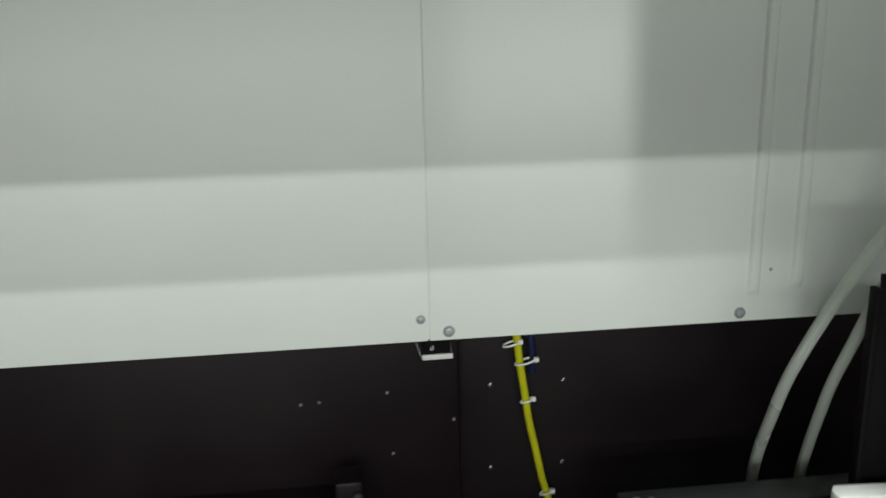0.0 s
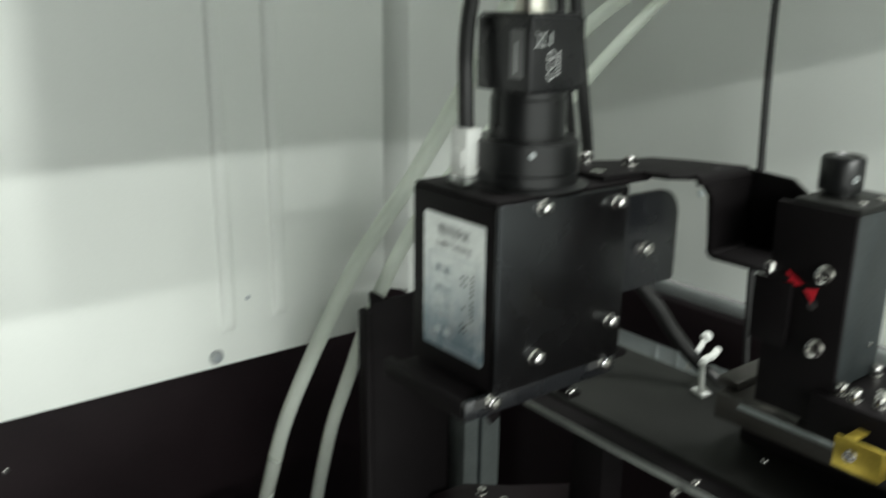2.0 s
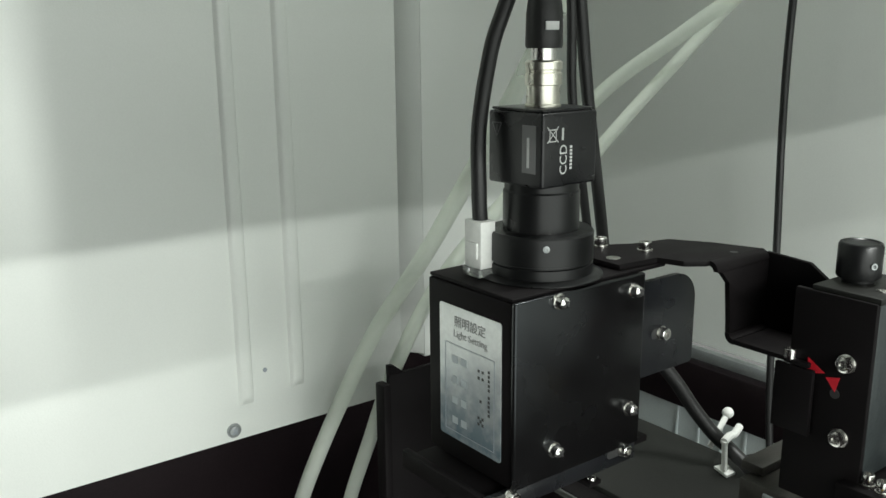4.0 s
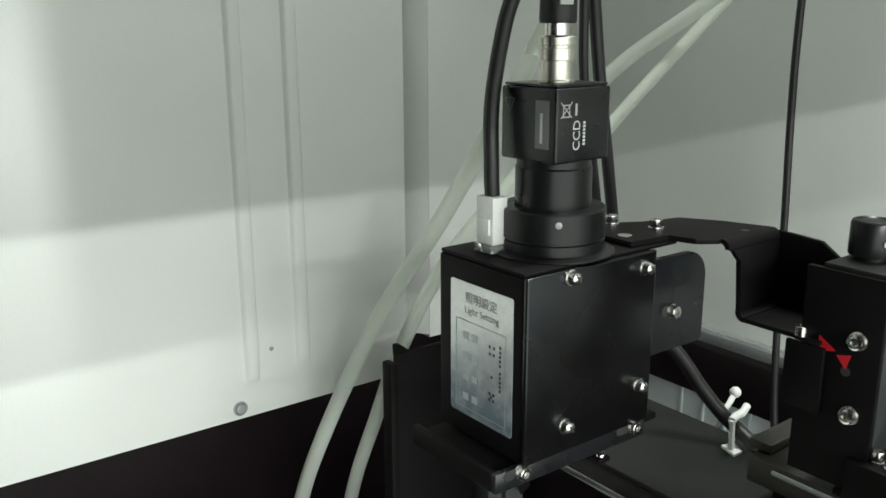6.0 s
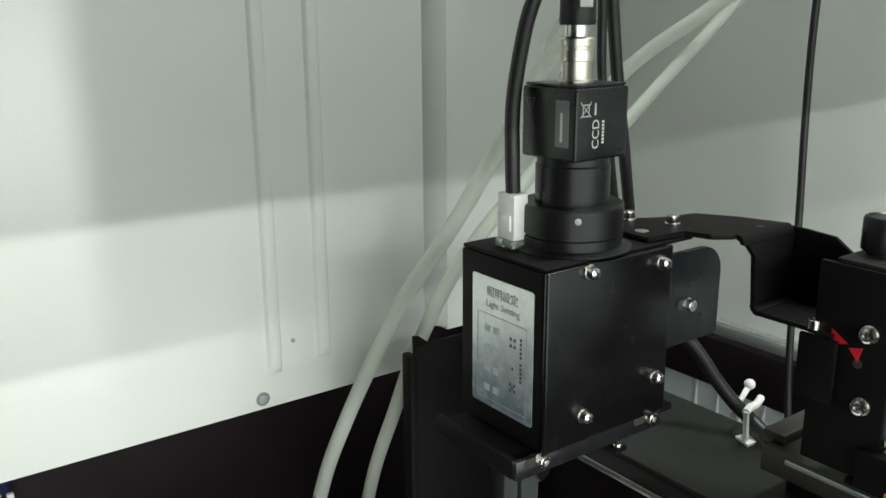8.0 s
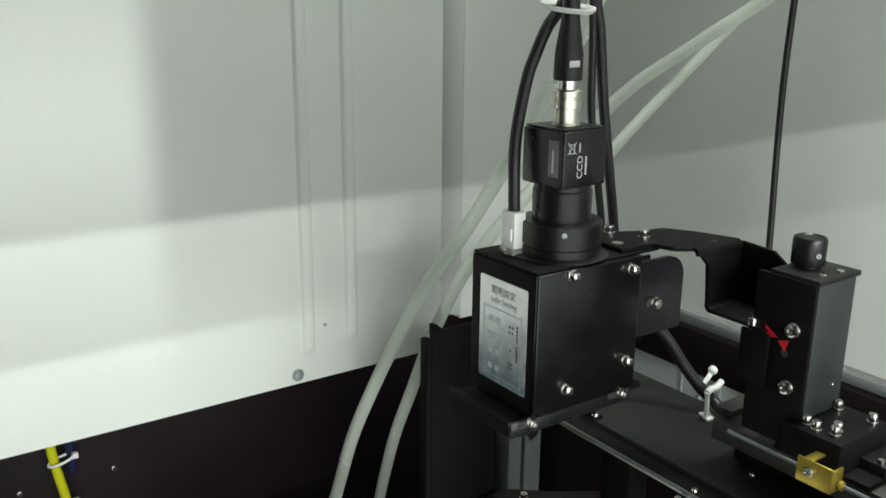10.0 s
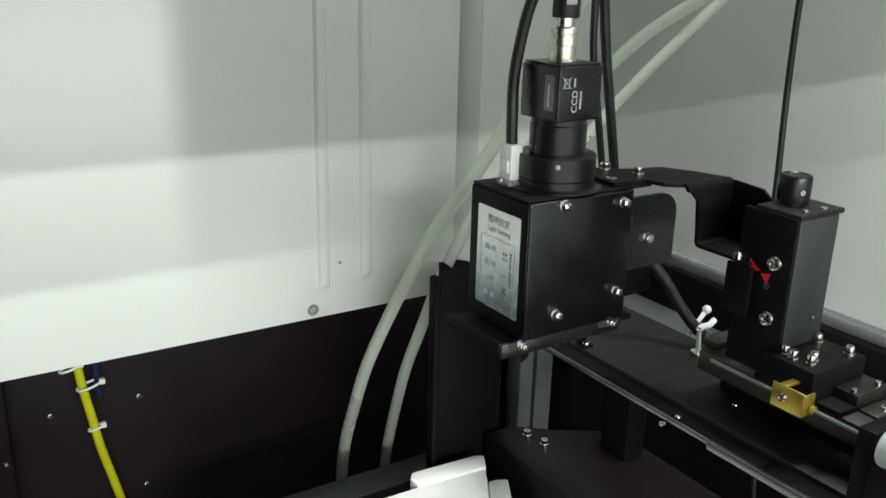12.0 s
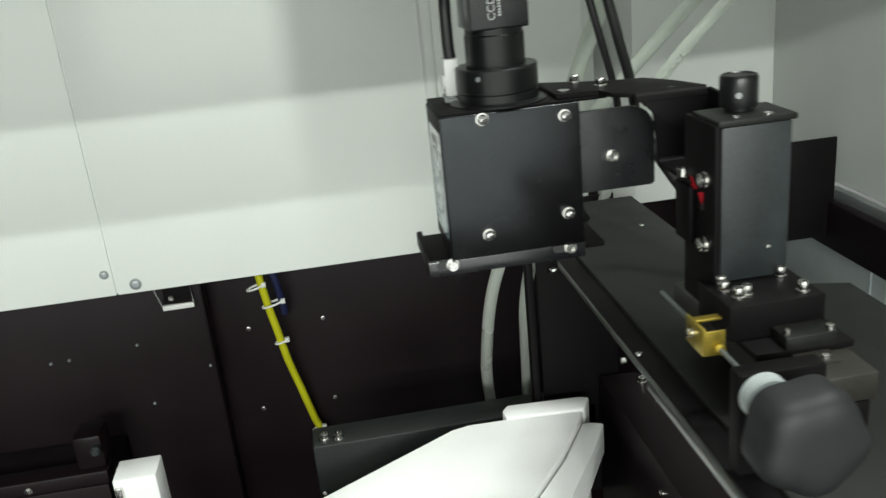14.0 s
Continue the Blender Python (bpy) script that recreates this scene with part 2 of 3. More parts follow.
def pan_screw(at, axis, r=0.0028, parent=None, tall=0.0022, name="screw", washer=True, metal=None):
    """A pan-head screw with a cross recess and a washer under it."""
    bm = lathe([(r * 1.25, 0), (r * 1.25, tall * 0.25), (r, tall * 0.27), (r, tall * 0.6), (r * 0.86, tall * 0.9), (r * 0.5, tall * 1.05), (0, tall * 1.08)] if washer
               else [(r, 0), (r, tall * 0.6), (r * 0.86, tall * 0.9), (r * 0.5, tall * 1.05), (0, tall * 1.08)], (0, 0, 0), n=20)
    ob = part(name, bm, metal or STEEL, parent)
    turn = Matrix.Translation(at) @ axis_turn(axis)
    # recess drawn as flat bars; the dark colour stands in for its shade
    cross = bmesh.new()
    box(-r * 0.62, r * 0.62, -r * 0.13, r * 0.13, tall * 0.98, tall * 1.14, bm=cross)
    box(-r * 0.13, r * 0.13, -r * 0.62, r * 0.62, tall * 0.98, tall * 1.15, bm=cross)
    part("recess", cross, GREYINK if metal else INK, ob)
    ob.matrix_basis = turn @ pose(0, 0, 0, 0, 0, 35)
    return ob


def socket_screw(at, axis, r=0.0026, tall=0.003, parent=None, washer=True):
    """A cap screw with a hexagon socket, spring washer under its head."""
    prof = [(r * 1.22, 0), (r * 1.22, tall * 0.2), (r * 0.98, tall * 0.22), (r * 0.98, tall * 0.38), (r * 1.0, tall * 0.42)] if washer else [(r, 0)]
    prof += [(r, tall * 0.94), (r * 0.9, tall), (r * 0.52, tall), (r * 0.50, tall * 0.66), (0, tall * 0.62)]
    ob = part("screw", lathe(prof, (0, 0, 0), n=20), STEEL, parent)
    ob.matrix_basis = Matrix.Translation(at) @ axis_turn(axis)
    return ob


def words(text, size, place, mat, parent, name="lettering"):
    cu = bpy.data.curves.new("txt", "FONT")
    cu.body, cu.size, cu.extrude = text, size, 0.00004
    cu.align_x, cu.align_y = "CENTER", "CENTER"
    tmp = bpy.data.objects.new("txt", cu)
    scene.collection.objects.link(tmp)
    me = bpy.data.meshes.new_from_object(tmp.evaluated_get(bpy.context.evaluated_depsgraph_get()))
    bpy.data.objects.remove(tmp)
    me.materials.clear()
    me.materials.append(mat)
    ob = new(name, me)
    ob.parent = parent
    ob.matrix_basis = place
    return ob


def bars(rects, place, mat, parent, name="print"):
    """Flat printed bars: (u0, u1, v0, v1)."""
    bm = bmesh.new()
    for u0, u1, v0, v1 in rects:
        box(u0, u1, v0, v1, 0, 0.00008, bm=bm)
    bm.transform(place)
    return part(name, bm, mat, parent, smooth=None)


# ---- setting ----
def slab(name, x0, x1, y0, y1, z0, z1, mat, label, category="wall", bevel=0.0):
    ob = part(name, box(x0, x1, y0, y1, z0, z1, bevel), mat)
    return tagged(ob, label, category, kind="structure")


PY = 0.742
north = thing("wall_north", "white enamelled steel cover panels over the black cavity", "wall", kind="structure")
for x0, x1 in ((-0.76, -0.0040), (-0.0030, 0.418)):
    part("panel", box(x0, x1, PY, PY + 0.016, 0.2725, 1.12, 0.0012), WHITE, north)
part("seal", box(-0.00395, -0.00305, PY + 0.0016, PY + 0.0160, 0.274, 1.119), WHITE, north)
part("backing", box(-0.02, 0.015, PY + 0.0165, PY + 0.02, 0.275, 1.12), WHITE, north)
for x, z0 in ((0.2855, 0.298), (0.3255, 0.302)):
    bm = bmesh.new()
    rows = [[bm.verts.new((x + u, PY + v * k, z)) for u, v in ((-0.0064, 0.0006), (-0.0056, 0.0), (-0.0044, -0.0032), (-0.0028, -0.0042), (0.0028, -0.0042), (0.0044, -0.0032), (0.0056, 0.0), (0.0064, 0.0006))] for z, k in ((z0, 0.1), (z0 + 0.003, 0.6), (z0 + 0.008, 1.0), (1.11, 1.0))]
    for a, b in zip(rows, rows[1:]):
        for k in range(7):
            bm.faces.new((a[k], a[k + 1], b[k + 1], b[k]))
    part("ridge", bm, WHITE, north, "raised stiffening ridge pressed in the panel", smooth=60)
pan_screw((0.2748, PY, 0.2808), (0, -1, 0), 0.0042, north, 0.0028, metal=ALU)
pan_screw((-0.0104, PY, 0.2928), (0, -1, 0), 0.0032, north, 0.0024, metal=ALU)
pan_screw((0.0135, PY, 0.2807), (0, -1, 0), 0.0042, north, 0.0028, metal=ALU)
part("plug", lathe([(0.0016, 0), (0.0016, 0.0006), (0.0009, 0.0008), (0, 0.0006)], (0.3008, PY, 0.3198), (0, -1, 0), 14), GREYINK, north, "small grey hole plug")
corner = tagged(part("trim_corner", prism([(0.4560, 0.8360), (0.4820, 0.8005), (0.4900, 0.8160), (0.4700, 0.8440)], 0.8475, Matrix.Translation((0, 0, 0.2725)), 0.001), WHITE), "white enamelled slanting edge of the rear wall", "post", kind="structure")
slab("wall_rear", 0.4820, 0.66, 0.800, 0.8155, 0.27, 1.12, WHITE, "white enamelled rear wall beside the cover panel", bevel=0.001)
slab("wall_recess", 0.38, 0.51, 0.895, 0.905, 0.2725, 1.12, WHITE, "white enamelled sheet closing the gap behind the panels")

east = thing("wall_east", "white enamelled steel side wall with a bottom flange", "wall", kind="structure")
for y0, y1 in ((-0.5, 0.429), (0.431, 0.7995)):
    part("panel", box(0.622, 0.637, y0, y1, 0.304, 1.12, 0.001), WHITE, east)
part("flange", box(0.612, 0.6205, -0.5, 0.7995, 0.294, 0.3035, 0.002), ALU, east, "dull grey folded bottom flange")
part("plug", lathe([(0.0030, 0), (0.0030, 0.0008), (0.0020, 0.0012)], (0.6218, 0.600, 0.381), (-1, 0, 0), 16), PALE, east, "grey hole plug")
slab("beam_east", 0.606, 0.66, -0.5, 1.0, 0.252, 0.293, BLACKSHEET, "black enamelled cross beam under the side wall", "beam", 0.002)
lower = thing("wall_lower", "pale grey ribbed lower side panel below the beam", "wall", kind="structure")
part("panel", box(0.625, 0.64, -0.5, 1.0, 0.165, 0.25, 0.001), PALE, lower)
for k in range(16):
    y = 0.30 + 0.022 * k
    part("rib", box(0.6232, 0.6252, y, y + 0.003, 0.168, 0.246, 0.0008), PALE, lower)

slab("wall_bottom", 0.615, 0.64, -0.5, 1.0, -0.12, 0.164, BLACKSHEET, "black enamelled side skirt below the ribbed panel")
cavity = thing("wall_cavity", "black enamelled sheet wall at the back of the lower cavity", "wall", kind="structure")
part("sheet", box(0.038, 0.66, 0.912, 0.93, -0.12, 0.30, 0.002), BLACKSHEET, cavity)
part("sheet", box(-0.77, 0.041, 0.888, 0.9115, -0.12, 0.30, 0.004), BLACKSHEET, cavity)
for x, y, z in ((0.1597, 0.912, 0.1503), (0.0778, 0.912, 0.1503), (0.1597, 0.912, 0.0500), (0.0778, 0.912, 0.0500), (0.034, 0.888, 0.1248),
                (-0.126, 0.888, 0.154), (-0.107, 0.888, 0.155), (-0.036, 0.888, 0.161), (-0.032, 0.888, 0.090)):
    pan_screw((x, y, z), (0, -1, 0), 0.0030 if y > 0.9 else 0.0018, cavity, washer=False, metal=None if y > 0.9 else DULL)

slab("floor", -0.8, 0.7, -0.5, 1.0, -0.14, -0.12, BLACKSHEET, "black enamelled machine bed", "floor")
# unseen hood top, added; its gap and colours set the light from above
slab("ceiling", -0.8, 0.7, -0.32, 0.12, 1.12, 1.14, HOODWHITE, "unseen plain white front half of the added hood top, bouncing light", "ceiling")
slab("ceiling_side", -0.8, 0.30, 0.121, 1.02, 1.12, 1.14, HOODGREY, "unseen plain grey side strip of the added hood top, limiting light from above", "ceiling")
slab("ceiling_back", 0.301, 0.70, 0.55, 1.02, 1.12, 1.14, HOODGREY, "unseen plain grey rear strip of the added hood top, limiting light from above", "ceiling")
# unseen walls added: one stops stray light, the black one limits bounce
slab("wall_outer", -0.80, 0.70, 1.02, 1.03, -0.14, 1.12, HOODGREY, "unseen plain grey outer back wall, added to stop stray light")
slab("wall_west", -0.78, -0.765, -0.5, 1.0, -0.12, 1.12, BLACKSHEET, "unseen side wall of the added hood, black to keep bounced light low")
# unseen hood front added above the opening; edge and narrow slot shape the light
slab("wall_front", -0.78, -0.250, -0.32, -0.30, 0.721, 1.12, HOODWHITE, "unseen plain white hood front, added above the opening to cut the light")
slab("wall_front_b", 0.150, 0.70, -0.32, -0.30, 0.721, 1.12, HOODGREY, "unseen plain grey hood front, added above the opening to cut the light")
slab("wall_front_e", -0.249, 0.047, -0.32, -0.30, 1.080, 1.12, HOODWHITE, "unseen plain white hood front, added above the slot to cut its light")
slab("wall_front_c", -0.249, 0.149, -0.32, -0.30, 0.721, 0.972, HOODWHITE, "unseen plain white hood front, added under the slot to cut its light")
slab("wall_front_d", -0.78, 0.70, -0.32, -0.30, -0.12, 0.02, BLACKSHEET, "unseen black sill, added below the front opening")

# ---- camera housing ----
housing = thing("camera_housing", "black metal optics housing with a silver setting label", "housing")
part("body", box(0.2492, 0.3185, 0.4214, 0.4715, 0.3835, 0.4560, 0.0012), ANODISED, housing)
part("cover", box(0.2488, 0.3180, 0.4190, 0.4213, 0.3838, 0.4566, 0.0009, 3), COVER, housing, "flat black front cover plate")
part("top_plate", box(0.2498, 0.3330, 0.4216, 0.4712, 0.4561, 0.4576, 0.0005), ANODISED, housing)
for x, z in ((0.2695, 0.4540), (0.3100, 0.4508), (0.2685, 0.3955), (0.3098, 0.4012)):
    pan_screw((x, 0.4190, z), (0, -1, 0), 0.0025, housing, 0.0044)
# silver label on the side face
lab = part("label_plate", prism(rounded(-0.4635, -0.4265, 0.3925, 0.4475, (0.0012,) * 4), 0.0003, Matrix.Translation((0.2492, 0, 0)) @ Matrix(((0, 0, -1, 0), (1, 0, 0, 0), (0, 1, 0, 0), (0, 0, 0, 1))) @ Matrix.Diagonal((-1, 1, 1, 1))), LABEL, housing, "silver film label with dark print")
LP = Matrix(((0, 0, -1, 0.2488), (-1, 0, 0, 0.4450), (0, 1, 0, 0.4200), (0, 0, 0, 1)))  # u to the reader's right, v up
words("Light Setting", 0.0041, LP @ Matrix.Translation((0.0005, 0.0165, 0)), MIDINK, lab)
words("\u7167\u660e\u8a2d\u5b9a", 0.0048, LP @ Matrix.Translation((0.0003, 0.0213, 0)), DIMINK, lab)
bars([(-0.0150, 0.0150, 0.0118, 0.0121), (-0.0150, 0.0150, -0.0245, -0.0242), (-0.0150, -0.0147, -0.0245, 0.0121), (0.0147, 0.0150, -0.0245, 0.0121)], LP, GREYINK, lab, "frame_print")
bars([(u, u + 0.0011, v, v + 0.0011) for u, v in ((0.0052, 0.0050), (0.0076, 0.0050), (0.0052, 0.0022), (0.0076, 0.0022), (0.0064, -0.0070), (0.0052, -0.0140), (0.0076, -0.0140), (0.0064, -0.0152), (0.0052, -0.0165), (0.0076, -0.0165))], LP, INK, lab, "dot_print")
bars([(0.0112, 0.0123, 0.0062 - 0.0018 * k, 0.0073 - 0.0018 * k) for k in range(5)] + [(0.0112, 0.0123, -0.0040 - 0.0018 * k, -0.0029 - 0.0018 * k) for k in range(5)], LP, INK, lab, "row_print")
bars([(-0.0105 + 0.0055 * i, -0.0070 + 0.0055 * i, 0.0045 - 0.0085 * j, 0.0075 - 0.0085 * j) for i in range(2) for j in range(4)], LP, PALEINK, lab, "pale_print")

# side lug of the housing with its screw
lug = bmesh.new()
prism(rounded(0.3187, 0.3575, 0.4085, 0.4500, (0.0005, 0.0022, 0.0125, 0.0005), 10), 0.0025, Matrix.Translation((0, 0.4270, 0)) @ XZ, 0.0006, lug)
box(0.3552, 0.3574, 0.4268, 0.4560, 0.4110, 0.4370, 0.0006, bm=lug)
lugp = part("side_lug", lug, BLASTED, housing, "bent blue-grey side lug with a slotted hole")
part("slot", prism(rounded(0.3295, 0.3400, 0.4240, 0.4286, (0.0021,) * 4), 0.0002, Matrix.Translation((0, 0.42445, 0)) @ XZ), INK, housing)
socket_screw((0.3352, 0.4245, 0.4263), (0, -1, 0), 0.0026, 0.0040, housing)

# lower bracket that carries the housing
low = thing("lower_bracket", "black bent carrier bracket below the optics housing", "bracket")
part("carrier", box(0.2370, 0.3185, 0.4212, 0.4240, 0.3755, 0.3836, 0.0006), BLASTED, low)
part("side_arm", box(0.2368, 0.2400, 0.4242, 0.4740, 0.3755, 0.3836, 0.0006), ANODISED, low)
part("shelf", box(0.2402, 0.3300, 0.4242, 0.4720, 0.3785, 0.3815, 0.0006), ANODISED, low)
for x in (0.2460, 0.3065):
    part("slot", prism(rounded(x - 0.0050, x + 0.0045, 0.3795, 0.3835, (0.0019,) * 4), 0.0002, Matrix.Translation((0, 0.4212, 0)) @ XZ), INK, low)
for x, z in ((0.2490, 0.3815), (0.3105, 0.3818)):
    socket_screw((x, 0.4211, z), (0, -1, 0), 0.0026, 0.0036, low)
part("foot_tab", box(0.3000, 0.3070, 0.4285, 0.4362, 0.3640, 0.3662, 0.0005, bm=box(0.3000, 0.3070, 0.4345, 0.4360, 0.3655, 0.3786, 0.0004)), ANODISED, low)
pan_screw((0.3035, 0.4310, 0.3662), (0, 0, 1), 0.0020, low, 0.0014, washer=False)
part("stop_tab", prism([(0.2490, 0.3750), (0.2570, 0.3750), (0.2570, 0.3715), (0.2525, 0.3690)], 0.0022, Matrix.Translation((0, 0.4262, 0)) @ XZ, 0.0004), ANODISED, low)

# ---- machine-vision camera on the housing ----
CX, CY = 0.2830, 0.4430
ccd = thing("vision_camera", "small black cube camera standing lens-down on its ring mount", "camera", at=(0, 0, 0))
part("mount_ring", lathe([(0.0205, 0.4580), (0.0205, 0.4630), (0.0198, 0.4634), (0.0198, 0.4640), (0.0206, 0.4643), (0.0206, 0.4748), (0.0200, 0.4756), (0.0150, 0.4758)], (CX, CY, 0), n=64), TURNED, ccd, "knurl-free black clamp ring")
part("base_flange", lathe([(0.0245, 0.4578), (0.0245, 0.4582), (0.0205, 0.4592)], (CX, CY, 0), n=64), TURNED, ccd)
part("lens_barrel", lathe([(0.0148, 0.4756), (0.0148, 0.4905), (0.0143, 0.4912), (0.0143, 0.4945)], (CX, CY, 0), n=48), TURNED, ccd)
part("set_screw", lathe([(0.0013, 0), (0.0013, 0.0005), (0.0005, 0.0006), (0.0004, 0.0002)], (CX - 0.0124, CY - 0.0163, 0.4716), (-0.605, -0.796, 0), 14), ALU, ccd)
SPIN = Matrix.Translation((CX, CY, 0)) @ pose(0, 0, 0, 0, 0, 2)
part("body", box(-0.0145, 0.0145, -0.0145, 0.0145, 0.4937, 0.5210, 0.0011, 3, turn=SPIN), CAMBLACK, ccd)
part("back_cap", box(-0.0136, 0.0136, -0.0136, 0.0136, 0.5212, 0.5222, 0.0004, turn=SPIN), CAMBLACK, ccd)
FRONT = SPIN @ Matrix(((1, 0, 0, 0), (0, 0, -1, -0.0146), (0, 1, 0, 0.508), (0, 0, 0, 1)))
SIDE = SPIN @ Matrix(((0, 0, -1, -0.0146), (-1, 0, 0, 0), (0, 1, 0, 0.508), (0, 0, 0, 1)))
words("CCD", 0.0052, FRONT @ Matrix.Translation((-0.0036, -0.0042, 0)) @ pose(0, 0, 0, 0, 0, 90), WHITEINK, ccd)
bars([(-0.0004, 0.0008, -0.0080 + 0.0013 * k, -0.0071 + 0.0013 * k) for k in range(7)], FRONT, WHITEINK, ccd, "type_print")
bars([(-0.0048, -0.0038, 0.0030, 0.0074)], FRONT, WHITEINK, ccd, "bar_print")
bm = bmesh.new()
for a in (45, -45):
    box(-0.0040, 0.0040, -0.00018, 0.00018, 0, 0.00008, bm=bm, turn=FRONT @ Matrix.Translation((-0.0094, 0.0052, 0)) @ pose(0, 0, 0, 0, 0, a))
for u0, u1, v0, v1 in ((-0.0118, -0.0070, 0.0068, 0.0072), (-0.0112, -0.0108, 0.0028, 0.0070), (-0.0080, -0.0076, 0.0028, 0.0070), (-0.0112, -0.0076, 0.0026, 0.0030)):
    box(u0, u1, v0, v1, 0, 0.00008, bm=bm, turn=FRONT)
part("bin_symbol", bm, WHITEINK, ccd, smooth=None)
part("type_plate", box(0.0042, 0.0112, -0.0090, 0.0085, 0, 0.00015, turn=SIDE), DIMINK, ccd, "dim grey type plate")
bars([(0.0068, 0.0080, -0.0070, 0.0040)], SIDE @ Matrix.Translation((0, 0, 0.0002)), WHITEINK, ccd, "plate_print")
bm = bmesh.new()
for a, b in (((-0.0120, 0.0085), (-0.0070, 0.0085)), ((-0.0120, 0.0085), (-0.0095, 0.0035)), ((-0.0070, 0.0085), (-0.0095, 0.0035)), ((-0.0095, 0.0078), (-0.0095, 0.0052))):
    d = Vector(b) - Vector(a)
    box(0, d.length, -0.00014, 0.00014, 0, 0.00008, bm=bm, turn=SIDE @ Matrix.Translation((*a, 0)) @ pose(0, 0, 0, 0, 0, math.degrees(math.atan2(d.y, d.x))))
part("triangle_print", bm, DIMINK, ccd, smooth=None)

plug = thing("camera_plug", "round nickel cable plug on top of the camera", "plug")
part("sleeve", lathe([(0.0068, 0.5222), (0.0068, 0.5230), (0.0063, 0.5233), (0.0063, 0.5300), (0.0070, 0.5303), (0.0070, 0.5345), (0.0066, 0.5348), (0.0066, 0.5356), (0.0070, 0.5359), (0.0070, 0.5385), (0.0060, 0.5392)], (CX, CY, 0), n=40), NICKEL, plug)
part("collar", lathe([(0.0048, 0.5388), (0.0048, 0.5440)], (CX, CY, 0), n=32), STEEL, plug)
part("boot", lathe([(0.0066, 0.5435), (0.0070, 0.5445), (0.0068, 0.5560), (0.0064, 0.5590), (0.0044, 0.5720), (0.0040, 0.5850), (0.0030, 0.5860)], (CX, CY, 0), n=32), RUBBER, plug, "black rubber bend relief")
part("tag", box(CX - 0.0060, CX + 0.0005, CY - 0.0074, CY - 0.0069, 0.5500, 0.5530, 0.0001), WHITEINK, plug, "white number tag")
tagged(part("camera_cable", sweep([(CX, CY, 0.5855), (CX + 0.001, CY + 0.001, 0.64), (CX + 0.01, CY + 0.01, 0.75), (CX + 0.06, CY + 0.06, 1.0), (CX + 0.07, CY + 0.1, 1.12)], 0.0036), RUBBER), "black round cable rising from the camera plug", "cable")

tagged(part("cable_tie", sweep([(CX + 0.0025 + 0.0120 * math.cos(a * math.pi / 6), CY + 0.0050 + 0.0125 * math.sin(a * math.pi / 6), 0.5770 + 0.0020 * math.sin(a * math.pi / 6)) for a in range(13)], 0.0016, 8, 3, flat=0.45), NYLON), "white nylon tie holding two black cables together", "cable tie")

# ---- lamp lead with white plug ----
lead = thing("light_lead", "black lead ending in a white plug on the housing", "cable")
part("jacket", sweep([(0.2620, 0.4545, 0.4795), (0.2615, 0.4545, 0.4900), (0.2625, 0.4558, 0.5150), (0.2688, 0.4568, 0.5420), (0.2735, 0.4556, 0.5560), (0.2790, 0.4545, 0.5680), (0.2865, 0.4530, 0.5785), (CX - 0.0075, CY - 0.0040, 0.5900), (CX - 0.0060, CY - 0.0030, 0.6300), (CX + 0.0030, CY + 0.0050, 0.7500), (CX + 0.0530, CY + 0.0560, 1.0), (CX + 0.0630, CY + 0.0960, 1.12)], 0.0030), RUBBER, lead)
part("plug", box(0.2578, 0.2652, 0.4490, 0.4590, 0.4612, 0.4797, 0.0006), NYLON, lead, "white nylon plug")
part("latch", box(0.2568, 0.2590, 0.4505, 0.4575, 0.4650, 0.4715, 0.0003), NYLON, lead)
part("socket", box(0.2570, 0.2648, 0.4490, 0.4595, 0.4579, 0.4612, 0.0004), CLEAR, lead, "clear plastic socket")

# ---- arm bracket between housing and slide ----
arm = thing("arm_bracket", "black cranked sheet arm joining housing and slide block", "bracket")
TOPZ = 0.4600
part("top_sheet", prism([(0.3080, 0.4240), (0.3290, 0.4230), (0.3315, 0.4115), (0.3390, 0.4060), (0.3757, 0.4060), (0.3688, 0.4255), (0.3590, 0.4420), (0.3400, 0.4450), (0.3080, 0.4640)], 0.0022, Matrix.Translation((0, 0, 0.4580)), 0.0005), ANODISED, arm)


def bend(y, z, start, inner, x0, x1):
    """A quarter turn of bent sheet along x; start is the angle at which it leaves the first leg."""
    turn = [math.radians(start + 11.25 * k) for k in range(9)]
    outline = [(y + (inner + 0.0022) * math.cos(a), z + (inner + 0.0022) * math.sin(a)) for a in turn]
    outline += [(y + inner * math.cos(a), z + inner * math.sin(a)) for a in reversed(turn)]
    return prism(outline, x1 - x0, Matrix(((0, 0, 1, x0), (1, 0, 0, 0), (0, 1, 0, 0), (0, 0, 0, 1))))


part("fold", bend(0.4059, 0.4561, 90, 0.0019, 0.3405, 0.3757), ANODISED, arm, "rounded upper fold of the sheet")
part("drop_plate", prism([(0.3508, 0.4286), (0.3757, 0.4286), (0.3757, 0.4560), (0.3425, 0.4560), (0.3490, 0.4505)], 0.0022, Matrix.Translation((0, 0.4040, 0)) @ XZ, 0.0004), ANODISED, arm)
part("fold", bend(0.3998, 0.4285, 270, 0.0020, 0.3508, 0.3757), ANODISED, arm, "rounded lower fold of the sheet")
part("foot", box(0.3508, 0.3758, 0.3757, 0.3997, 0.4243, 0.4265, 0.0005, bm=box(0.3502, 0.3523, 0.3660, 0.3765, 0.4243, 0.4263, 0.0004)), ANODISED, arm, "horizontal foot of the sheet")
